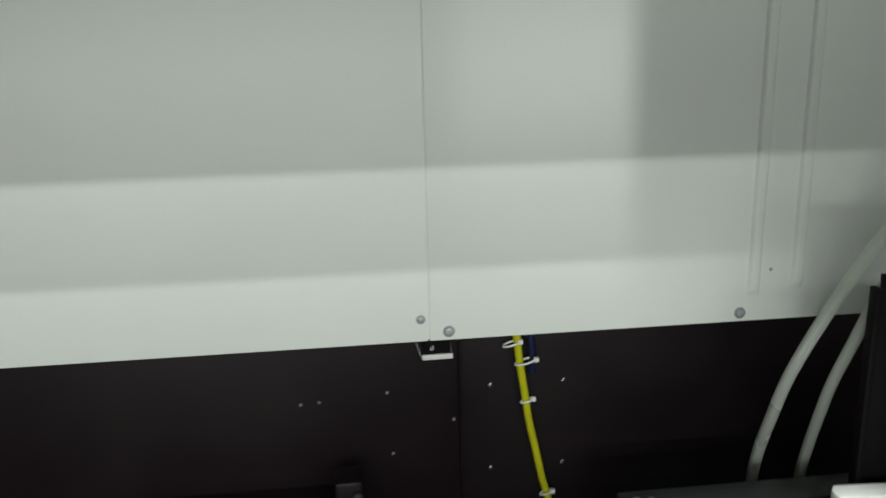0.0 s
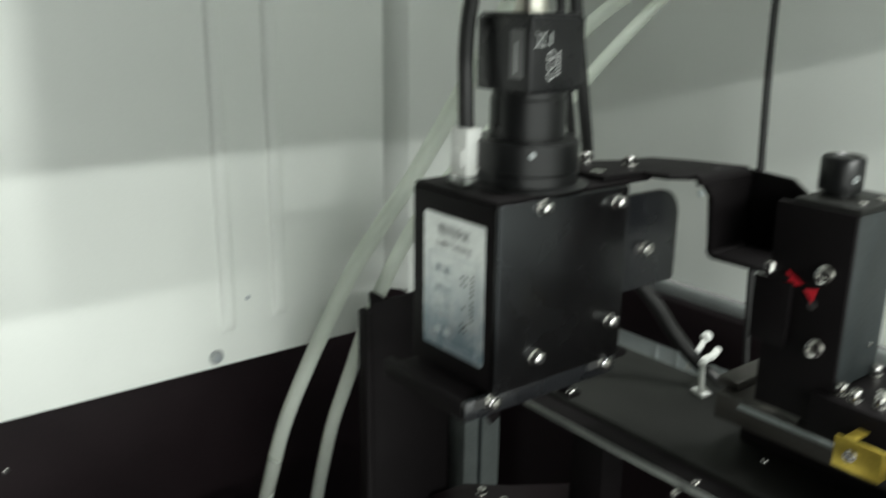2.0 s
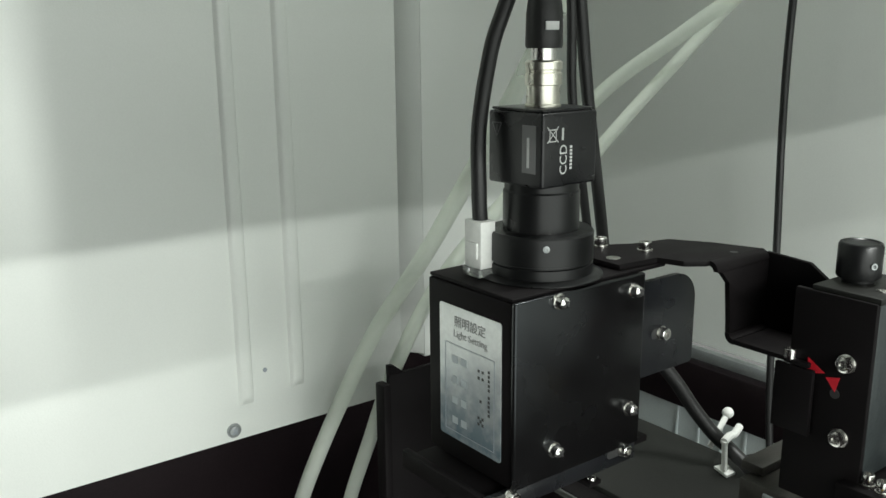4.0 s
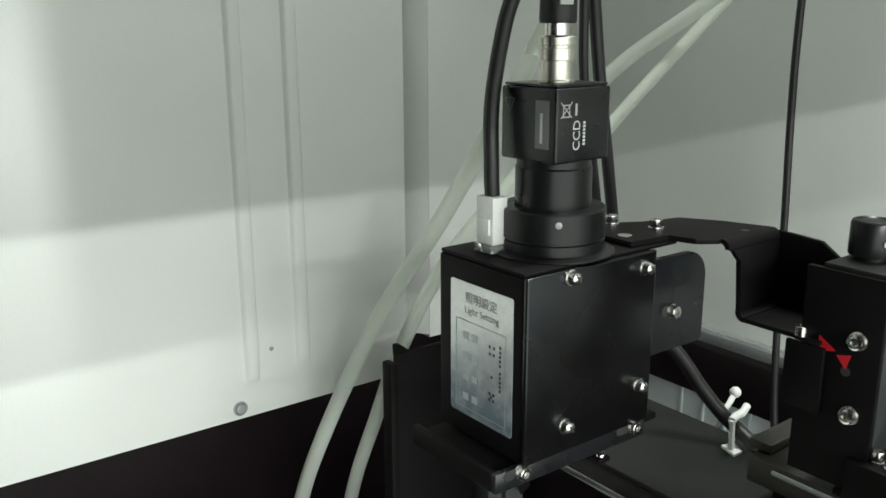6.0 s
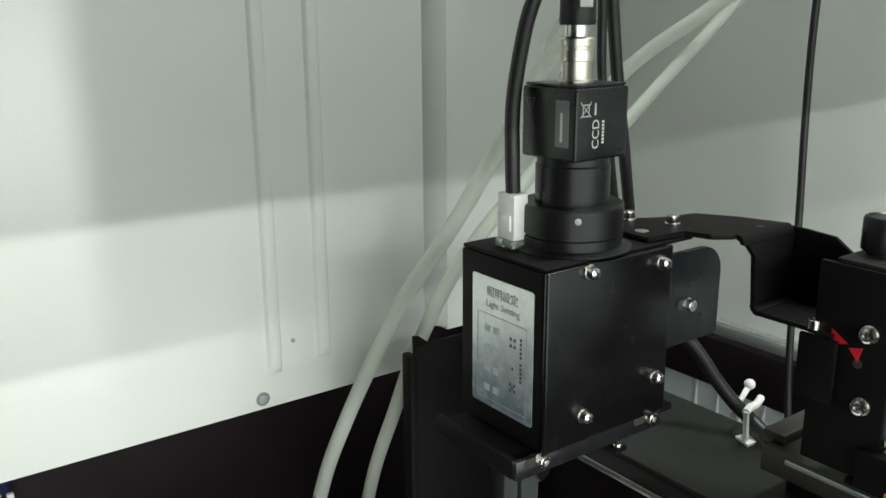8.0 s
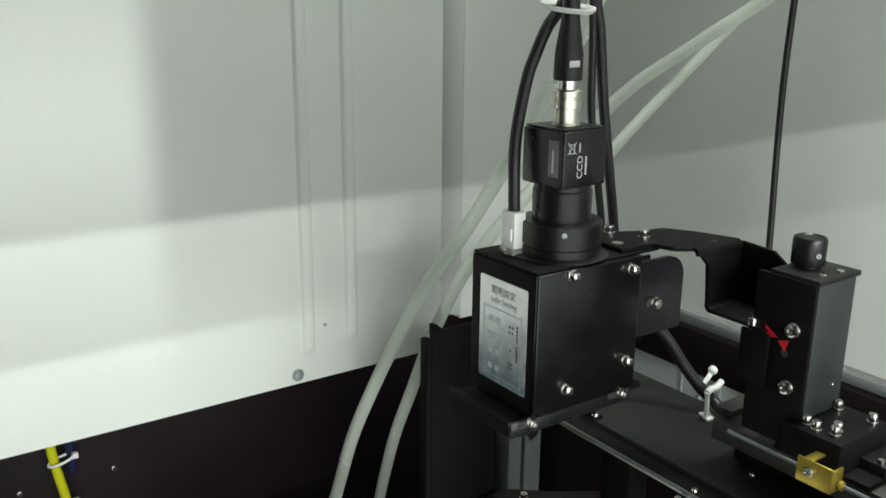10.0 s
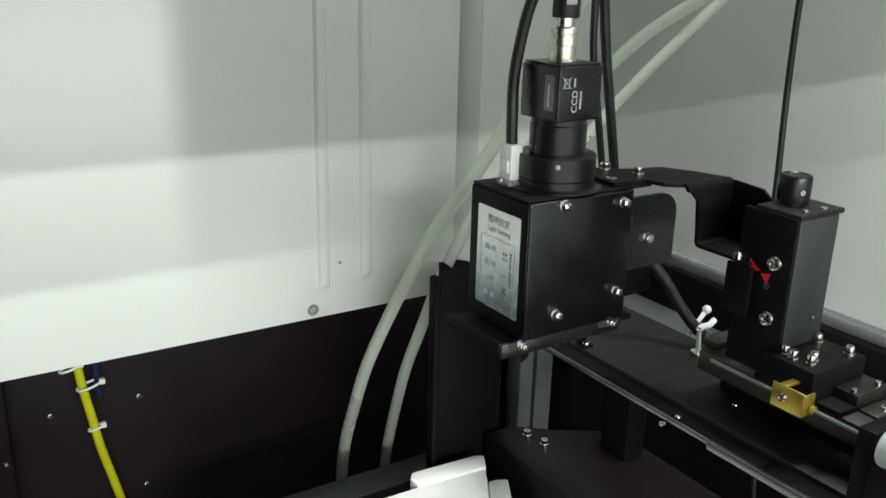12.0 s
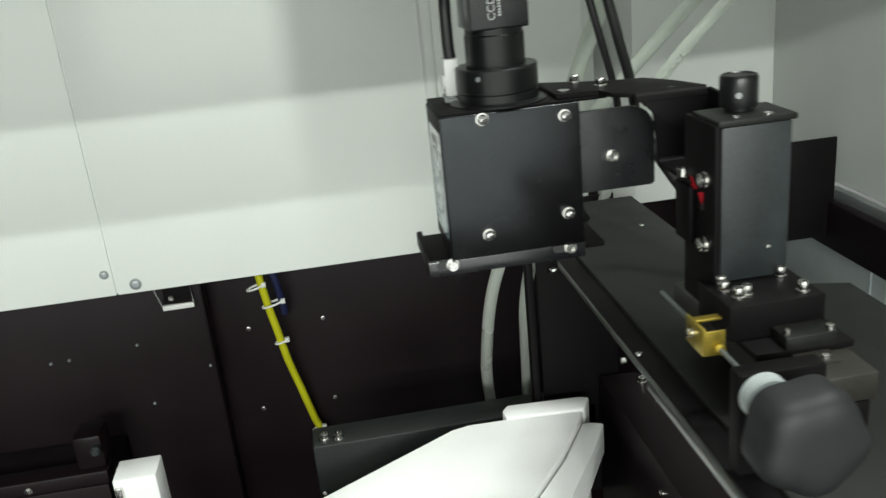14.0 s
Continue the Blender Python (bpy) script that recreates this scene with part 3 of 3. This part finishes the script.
part("gusset", prism([(0.4038, 0.4243), (0.4038, 0.4592), (0.3838, 0.4580), (0.3752, 0.4522), (0.3700, 0.4243)], 0.0022, Matrix(((0, 0, 1, 0.3759), (1, 0, 0, 0), (0, 1, 0, 0), (0, 0, 0, 1))), 0.0005), ANODISED, arm, "upright side cheek with a clipped corner")
for x, y, z, r in ((0.3247, 0.4500, 0.4602, 0.0027), (0.3333, 0.4330, 0.4602, 0.0027)):
    socket_screw((x, y, z), (0, 0, 1), r, 0.0042, arm)
part("hole", lathe([(0.0030, 0), (0.0030, 0.00025), (0.0018, 0.0003)], (0.3140, 0.4330, 0.4602), (0, 0, 1), 20), STEEL, arm, "bright countersunk screw")
part("hole", lathe([(0.0016, 0), (0.0016, 0.0002)], (0.3600, 0.4085, 0.4602), (0, 0, 1), 20), INK, arm)

# ---- slide block ----
tower = thing("slide_block", "tall dark grey slide block with an adjusting knob", "slide")
part("body", box(0.3555, 0.3862, 0.3440, 0.3690, 0.3850, 0.4535, 0.0008), GREYBLACK, tower)
part("side_plate", box(0.3525, 0.3552, 0.3437, 0.3755, 0.3700, 0.4545, 0.0006), ANODISED, tower, "black side plate")
part("clamp_plate", box(0.3500, 0.3523, 0.3640, 0.3800, 0.3970, 0.4238, 0.0006), ANODISED, tower)
part("cap", box(0.3535, 0.3880, 0.3430, 0.3695, 0.4538, 0.4565, 0.0006), PLATE, tower)
knob = bmesh.new()
lathe([(0.0058, 0.4566), (0.0058, 0.4580), (0.0078, 0.4584), (0.0080, 0.4590), (0.0080, 0.4705), (0.0074, 0.4716), (0.0068, 0.4718), (0.0060, 0.4712)], (0.3707, 0.3612, 0), n=40, bm=knob)
part("knob", knob, TURNED, tower, "black turned adjusting knob")
part("set_screw", lathe([(0.0013, 0), (0.0013, 0.0005), (0.0007, 0.0005), (0.0006, 0)], (0.3672, 0.3539, 0.4640), (-0.45, -0.9, 0), 12), ALU, tower)
for x, y in ((0.3630, 0.3480), (0.3770, 0.3475)):
    socket_screw((x, y, 0.4563), (0, 0, 1), 0.0019, 0.0008, tower, washer=False)
for y, z in ((0.3525, 0.4300), (0.3525, 0.4006)):
    socket_screw((0.3525, y, z), (-1, 0, 0), 0.0030, 0.0032, tower)
socket_screw((0.3516, 0.3745, 0.4263), (0, 0, 1), 0.0026, 0.0038, tower, washer=False)
part("tapped_hole", lathe([(0.0019, 0), (0.0019, 0.0002)], (0.3524, 0.3560, 0.4170), (-1, 0, 0), 18), INK, tower)
TRI = Matrix(((0, 0, -1, 0.3523), (-1, 0, 0, 0), (0, 1, 0, 0), (0, 0, 0, 1)))
for pts in (((-0.3678, 0.4218), (-0.3605, 0.4238), (-0.3675, 0.4282)), ((-0.3600, 0.4224), (-0.3560, 0.4177), (-0.3545, 0.4238))):
    part("red_mark", prism(list(pts), 0.00025, TRI), RED, tower, "red triangle sticker")
pan_screw((0.3770, 0.3438, 0.3990), (0, -1, 0), 0.0010, tower, 0.0008, washer=False)

foot = thing("slide_carriage", "black foot block bolted on the rail with cap screws", "block")
part("block", box(0.3480, 0.3900, 0.3190, 0.3500, 0.3690, 0.3848, 0.0008), ANODISED, foot)
for x, y in ((0.3820, 0.3418), (0.3825, 0.3240), (0.3545, 0.3410), (0.3530, 0.3350), (0.3555, 0.3268), (0.3600, 0.3285)):
    socket_screw((x, y, 0.3848), (0, 0, 1), 0.0021, 0.0050, foot)
part("side_block", box(0.3660, 0.3880, 0.3060, 0.3188, 0.3660, 0.3740, 0.0006), PLATE, foot)
for x, y in ((0.3680, 0.3100), (0.3860, 0.3085)):
    socket_screw((x, y, 0.3740), (0, 0, 1), 0.0016, 0.0022, foot, washer=False)
part("pad", box(0.3680, 0.3840, 0.2960, 0.3058, 0.3610, 0.3670, 0.0006), RAILSTEEL, foot, "bare steel end pad")
socket_screw((0.3790, 0.2995, 0.3670), (0, 0, 1), 0.0018, 0.0014, foot, washer=False)
brass = bmesh.new()
box(0.3345, 0.3357, 0.3140, 0.3315, 0.3670, 0.3792, 0.0003, bm=brass)
box(0.3357, 0.3440, 0.3140, 0.3152, 0.3670, 0.3780, 0.0003, bm=brass)
box(0.3357, 0.3478, 0.3255, 0.3300, 0.3768, 0.3780, 0.0003, bm=brass)
part("brass_tab", brass, BRASS, foot, "bent brass pointer tab")
part("brass_ring", lathe([(0.0014, 0), (0.0023, 0.0004), (0.0023, 0.0020), (0.0014, 0.0024)], (0.3410, 0.3138, 0.3703), (0, -1, 0), 20), BRASS, foot)
socket_screw((0.3344, 0.3250, 0.3735), (-1, 0, 0), 0.0019, 0.0022, foot)

tagged(part("guide_rod", sweep([(0.3410, 0.3745, 0.3707), (0.3410, 0.3400, 0.3705), (0.3410, 0.2800, 0.3700)], 0.0010, 12, 4), DULL), "thin dull steel guide rod along the rail", "rod")
rail = thing("slide_rail", "oiled dark steel rail along the mounting plate", "rail")
part("bed", box(0.3760, 0.3900, 0.2850, 0.3940, 0.3362, 0.3535, 0.0008), ANODISED, rail, "black bed under the rail")
part("rail", box(0.3555, 0.3930, 0.2850, 0.3950, 0.3537, 0.3655, 0.0008), RAILSTEEL, rail)
part("carriage", box(0.3530, 0.3955, 0.3060, 0.3560, 0.3657, 0.3688, 0.0006), ANODISED, rail)
part("end_stop", box(0.3620, 0.3990, 0.3885, 0.3990, 0.3657, 0.3700, 0.0006), RAILSTEEL, rail)
socket_screw((0.3800, 0.3720, 0.3655), (0, 0, 1), 0.0024, 0.0010, rail, washer=False)

# ---- hand wheel at the end of the rail ----
wheel = thing("hand_wheel", "dark scalloped plastic hand wheel with a pale hub disc", "knob")
HX, HZ = 0.3390, 0.3712
n = 72
def star(k, r):
    a = 2 * math.pi * k / n
    return r * (0.93 + 0.055 * math.cos(5 * a + 0.9))
bmw = bmesh.new()
levels = ((0.0, 0.0176, 0.5), (0.0015, 0.0200, 1), (0.0130, 0.0206, 1), (0.0165, 0.0197, 1), (0.0188, 0.0176, 0.9), (0.0200, 0.0144, 0.6), (0.0205, 0.0090, 0.2))
rings = []
for h, r, w in levels:
    ring = []
    for k in range(n):
        rad = (1 - w) * r * 0.92 + w * star(k, r)
        a = 2 * math.pi * k / n
        ring.append(bmw.verts.new((rad * math.cos(a), rad * math.sin(a), h)))
    rings.append(ring)
for a, b in zip(rings, rings[1:]):
    for k in range(n):
        j = (k + 1) % n
        bmw.faces.new((a[k], a[j], b[j], b[k]))
bmw.faces.new(rings[0][::-1])
bmw.faces.new(rings[-1])
bmw.transform(Matrix.Translation((HX, 0.2540, HZ)) @ axis_turn((0, -1, 0)))
part("grip", bmw, GRIP, wheel, "dark grey scalloped grip")
part("hub_disc", lathe([(0.0084, 0), (0.0091, 0.0008), (0.0091, 0.0060), (0.0085, 0.0068), (0.0066, 0.0070), (0.0066, 0.0190)], (HX, 0.2745, HZ), (0, -1, 0), 48), PALE, wheel, "pale grey hub disc")
part("bearing_plate", box(HX - 0.008, HX + 0.026, 0.2750, 0.2840, 0.3362, 0.3790, 0.0012), ANODISED, wheel)

# ---- mounting plate and supports ----
plate = thing("mounting_plate", "long black anodised mounting plate with a bright front edge", "plate")
part("plate", prism([(0.3430, 0.2050), (0.4700, 0.2050), (0.4700, 0.4250), (0.4180, 0.4400), (0.4180, 0.6300), (0.3760, 0.6300), (0.3740, 0.5900), (0.3430, 0.5480)], 0.0075, Matrix.Translation((0, 0, 0.3285)), 0.0008), PLATE, plate)
part("lip", prism([(0.3308, 0.2050), (0.3428, 0.2050), (0.3428, 0.5470), (0.3308, 0.5300)], 0.0050, Matrix.Translation((0, 0, 0.3285)), 0.0006), ANODISED, plate, "lower black lip along the plate")
part("edge_strip", box(0.3296, 0.3307, 0.3605, 0.5280, 0.3300, 0.3332, 0.0004), BARE, plate, "thin bare edge line")
part("edge_strip", box(0.3276, 0.3307, 0.2050, 0.3600, 0.3285, 0.3338, 0.0009), BARE, plate, "bare aluminium edge strip")
for x, y, z in ((0.3330, 0.3850, 0.3335), (0.3680, 0.3755, 0.3360), (0.4000, 0.5600, 0.3360)):
    pan_screw((x, y, z), (0, 0, 1), 0.0018, plate, 0.0014, washer=False)
socket_screw((0.3275, 0.3900, 0.3290), (-1, 0, 0), 0.0015, 0.0020, plate, washer=False)
column = thing("support_column", "dull grey aluminium frame column standing on the machine bed", "column")
part("post", box(0.5530, 0.6000, 0.8005, 0.8260, -0.1195, 0.2690, 0.0015), DULL, column)
# groove drawn as a flat dark strip that stands in for its shade
part("groove", box(0.5705, 0.5755, 0.7999, 0.8004, -0.1100, 0.2650), GREYBLACK, column)
column = thing("support_column", "dark grey square post beside the mounting plate", "column")
part("post", box(0.4630, 0.4850, 0.5450, 0.5750, 0.1785, 0.2600, 0.0015), ANODISED, column)
endp = thing("end_plate", "upright black corner plate beside the side wall beam", "plate")
part("plate", box(0.5620, 0.6115, 0.6700, 0.6730, 0.2620, 0.3490, 0.0008), ANODISED, endp)
base = thing("base_block", "black base block carrying the column", "block")
part("block", prism([(0.390, 0.250), (0.495, 0.250), (0.495, 0.585), (0.475, 0.597), (0.445, 0.615), (0.420, 0.640), (0.390, 0.642)], 0.128, Matrix.Translation((0, 0, 0.0500)), 0.0015), BLACKSHEET, base)
for x, y in ((0.4235, 0.6005), (0.4200, 0.6200)):
    socket_screw((x, y, 0.1780), (0, 0, 1), 0.0030, 0.0050, base)
socket_screw((0.3900, 0.5000, 0.1600), (-1, 0, 0), 0.0026, 0.0020, base, washer=False)
angle = thing("angle_bracket", "tall black folded sheet bracket beside the hoses", "bracket")
part("web", box(0.3440, 0.4100, 0.6480, 0.6510, 0.0600, 0.3340, 0.0006), ANODISED, angle)
part("web_horn", prism([(0.3440, 0.3342), (0.3560, 0.3342), (0.3480, 0.3405), (0.3440, 0.3410)], 0.0030, Matrix.Translation((0, 0.6510, 0)) @ XZ), ANODISED, angle)
part("flange", box(0.3330, 0.3390, 0.6370, 0.6475, 0.0600, 0.3330, 0.0015), ANODISED, angle)

# ---- hoses ----
HOSE_A = [(0.345, 0.840, -0.12), (0.330, 0.805, 0.0), (0.321, 0.786, 0.074), (0.315, 0.765, 0.127), (0.315, 0.745, 0.175), (0.318, 0.729, 0.218), (0.325, 0.714, 0.257), (0.339, 0.700, 0.302), (0.354, 0.678, 0.355), (0.375, 0.649, 0.410), (0.387, 0.619, 0.462), (0.402, 0.589, 0.521), (0.418, 0.555, 0.60), (0.43, 0.52, 0.75), (0.44, 0.50, 1.1)]
HOSE_B = [(0.370, 0.790, -0.12), (0.358, 0.770, 0.0), (0.351, 0.751, 0.097), (0.349, 0.738, 0.141), (0.346, 0.719, 0.186), (0.344, 0.700, 0.228), (0.348, 0.682, 0.272), (0.362, 0.670, 0.325), (0.390, 0.656, 0.385), (0.436, 0.636, 0.444), (0.498, 0.612, 0.511), (0.532, 0.570, 0.552), (0.575, 0.51, 0.61), (0.59, 0.45, 0.70), (0.595, 0.40, 1.1)]
# third tube laid along a pale band by the side wall; lower run added
HOSE_C = [(0.392, 0.700, 0.0), (0.390, 0.690, 0.15), (0.392, 0.668, 0.26), (0.402, 0.640, 0.34), (0.424, 0.608, 0.415), (0.482, 0.590, 0.484), (0.567, 0.579, 0.555), (0.597, 0.56, 0.60), (0.604, 0.54, 0.70), (0.606, 0.52, 1.1)]
for line, r, note in ((HOSE_A, 0.0056, "milky translucent air hose arching up before the cover panel"), (HOSE_B, 0.0050, "milky translucent air hose passing behind the black bracket"), (HOSE_C, 0.0042, "thin milky tube laid along a pale band by the side wall")):
    tagged(part("air_hose", sweep(line, r, 18), HOSE), note, "hose", "air hoses")

# ---- other cables ----
THIN = [(0.59, 0.505, 0.10), (0.59, 0.520, 0.23), (0.59, 0.527, 0.30), (0.59, 0.531, 0.41), (0.59, 0.534, 0.49), (0.59, 0.534, 0.56), (0.592, 0.53, 0.70), (0.595, 0.52, 1.12)]
tagged(part("thin_cable", sweep(THIN, 0.0026), RUBBER), "thin black cable hanging before the side wall", "cable")
for dx, r in ((0.0, 0.0030), (-0.010, 0.0022)):
    tagged(part("signal_cable", sweep([(0.372 + dx, 0.490, 0.43), (0.3690 + dx, 0.489, 0.4487), (0.360 + dx, 0.486, 0.480), (0.350 + dx, 0.484, 0.520), (0.344 + dx * 0.6, 0.484, 0.56), (0.338, 0.49, 0.65), (0.335, 0.52, 1.12)], r), RUBBER), "black signal cable rising behind the camera", "cable", "signal cables")
tagged(part("motor_cable", sweep([(0.370, 0.494, 0.432), (0.385, 0.481, 0.402), (0.3977, 0.4644, 0.3776), (0.4013, 0.4539, 0.3641), (0.4050, 0.4440, 0.3530), (0.4080, 0.4355, 0.3462), (0.4075, 0.4270, 0.3425), (0.4050, 0.4170, 0.3405), (0.4020, 0.4060, 0.3400), (0.3990, 0.3960, 0.3400)], 0.0036), RUBBER), "black cable looping down to the tie mount", "cable")
tie = thing("tie_mount", "white nylon cable tie mount on the plate", "cable tie")
part("foot", prism([(0.3975, 0.4290), (0.4040, 0.4285), (0.4085, 0.4370), (0.4010, 0.4390)], 0.0016, Matrix.Translation((0, 0, 0.3362)), 0.0003), NYLON, tie)
part("upright", sweep([(0.4020, 0.4335, 0.3370), (0.4005, 0.4330, 0.3450), (0.3990, 0.4325, 0.3545)], 0.0021, 8, 3, flat=0.7), NYLON, tie)
part("saddle", sweep([(0.3985, 0.4324, 0.3540), (0.4045, 0.4340, 0.3545), (0.4120, 0.4360, 0.3530), (0.4185, 0.4376, 0.3545)], 0.0020, 10), NYLON, tie)
part("strap", sweep([(0.4045, 0.4446, 0.3450), (0.4090, 0.4452, 0.3485), (0.4150, 0.4460, 0.3530), (0.4210, 0.4468, 0.3575)], 0.0016, 10, flat=0.6), NYLON, tie)
part("ball", lathe([(0, -0.0030), (0.0016, -0.0025), (0.0027, -0.0012), (0.0030, 0), (0.0027, 0.0012), (0.0016, 0.0025), (0, 0.0030)], (0.4214, 0.4468, 0.3580), n=18), NYLON, tie)

yellow = thing("earth_cable", "yellow cable strapped to the black cavity wall", "cable")
part("jacket", sweep([(0.093, 0.880, 0.30), (0.1010, 0.884, 0.223), (0.1055, 0.887, 0.184), (0.1105, 0.888, 0.153), (0.1160, 0.890, 0.117), (0.1240, 0.893, 0.081), (0.1330, 0.896, 0.040), (0.1420, 0.898, 0.0), (0.150, 0.898, -0.12)], 0.0042), YELLOW, yellow)
tagged(part("blue_wire", sweep([(0.105, 0.886, 0.30), (0.114, 0.886, 0.23), (0.119, 0.888, 0.20), (0.121, 0.895, 0.17)], 0.0040), BLUE), "dark blue wire bundle behind the yellow cable", "cable")
for at, s in (((0.1110, 0.8840, 0.1870), 0.011), ((0.1130, 0.8860, 0.1410), 0.0065), ((0.1370, 0.8930, 0.0240), 0.0065), ((0.0960, 0.8840, 0.2080), 0.009)):
    ring = [(at[0] + s * math.cos(a) , at[1] + 0.6 * s * math.sin(a), at[2] + 0.25 * s * math.cos(a)) for a in [2 * math.pi * k / 12 for k in range(13)]]
    t = thing("cable_tie", "white nylon tie strap round the yellow cable", "cable tie", "cable ties")
    part("strap", sweep(ring, 0.0012, 8, 3), NYLON, t)
    part("head", box(at[0] + s - 0.0025, at[0] + s + 0.0025, at[1] - 0.005, at[1], at[2] + 0.0, at[2] + 0.005, 0.0006), NYLON, t)

sensor = thing("sensor_bracket", "small clear sensor with a white bar on the cavity wall", "sensor")
part("holder", box(0.0030, 0.0310, 0.8778, 0.8878, 0.2065, 0.2400, 0.001), ANODISED, sensor)
part("bar", box(0.0010, 0.0330, 0.8730, 0.8775, 0.2000, 0.2055, 0.0010), NYLON, sensor, "white plastic bar")
for x, lean in ((0.0005, -0.010), (0.0320, -0.003)):
    part("strut", sweep([(x, 0.8790, 0.2015), (x + lean * 0.5, 0.8800, 0.2180), (x + lean, 0.8810, 0.2400)], 0.0009, 8, 3), CLEAR, sensor)
part("cap", lathe([(0.0030, 0), (0.0030, 0.004), (0.0020, 0.005)], (0.0110, 0.8778, 0.2130), (0, -1, 0), 16), STEEL, sensor)

# ---- black beam and white casting in the cavity ----
beam = thing("cross_beam", "black enamelled beam with a cable clamp screw", "beam")
part("beam", box(0.1460, 0.3900, 0.6480, 0.6800, 0.0800, 0.1500, 0.0020), BEAM, beam)
for x, y in ((0.1560, 0.6580), (0.1680, 0.6560)):
    socket_screw((x, y, 0.1500), (0, 0, 1), 0.0036, 0.0060, beam)
socket_screw((0.1500, 0.6480, 0.1050), (0, -1, 0), 0.0020, 0.0015, beam, washer=False)

casting = thing("white_casting", "white painted machine arm cover with stepped edges", "cover")
Z0 = Matrix.Translation((0, 0, 0.1400))
part("shell", prism([(0.030, 0.474), (0.259, 0.606), (0.272, 0.611), (0.3020, 0.6085), (0.3650, 0.6040), (0.3570, 0.5900), (0.3310, 0.5490), (0.3020, 0.5110), (0.2620, 0.4550), (0.2350, 0.4000), (0.030, 0.400)], 0.0308, Z0, 0.0020), CASTWHITE, casting)
part("rim", prism([(0.3030, 0.6088), (0.3020, 0.6200), (0.3080, 0.6280), (0.3680, 0.6240), (0.3750, 0.6205), (0.3660, 0.6044)], 0.0325, Z0, 0.0018), CASTWHITE, casting, "raised back rim of the cover")
part("lip", prism([(0.3605, 0.5930), (0.3680, 0.5925), (0.3765, 0.5880), (0.3530, 0.5470), (0.3290, 0.5090), (0.2900, 0.4500), (0.2650, 0.4520), (0.3050, 0.5100), (0.3340, 0.5480)], 0.0270, Matrix.Translation((0, 0, 0.1395)), 0.0014), CASTWHITE, casting, "lower side lip of the cover")
pillar = thing("casting_pillar", "black pillar under the white cover", "pillar")
part("pillar", lathe([(0.04, -0.12), (0.04, 0.1384)], (0.22, 0.5, 0), n=40), BLACKSHEET, pillar)

block = thing("white_block", "white plastic block with a small clip", "block")
part("block", box(-0.0235, 0.0125, 0.6680, 0.7000, 0.0600, 0.1365, 0.0015), CASTWHITE, block)
part("clip", box(-0.0220, -0.0160, 0.6645, 0.6678, 0.1190, 0.1305, 0.001), STEEL, block)
stand = thing("block_stand", "black stand below the white block", "stand")
part("stand", box(-0.020, 0.022, 0.6690, 0.699, -0.12, 0.0595, 0.001), BLACKSHEET, stand)

drive = thing("drive_unit", "dark grey drive unit low in the cavity", "machine part")
part("rail", box(-0.30, -0.0660, 0.790, 0.815, 0.060, 0.075, 0.002), BLACKSHEET, drive)
part("motor", box(-0.094, -0.066, 0.795, 0.830, 0.0755, 0.112, 0.004), BLACKSHEET, drive)
part("gland", lathe([(0.005, 0), (0.005, 0.006), (0.003, 0.008)], (-0.072, 0.795, 0.098), (0, -1, 0), 20), GREYBLACK, drive)
pan_screw((-0.143, 0.790, 0.066), (0, -1, 0), 0.0030, drive)
stand2 = thing("drive_stand", "black bracket carrying the drive unit", "stand")
part("bracket", box(-0.30, -0.068, 0.8155, 0.887, -0.12, 0.059, 0.002), BLACKSHEET, stand2)
part("shelf", box(-0.30, -0.068, 0.790, 0.8153, 0.0, 0.0595, 0.001), BLACKSHEET, stand2)
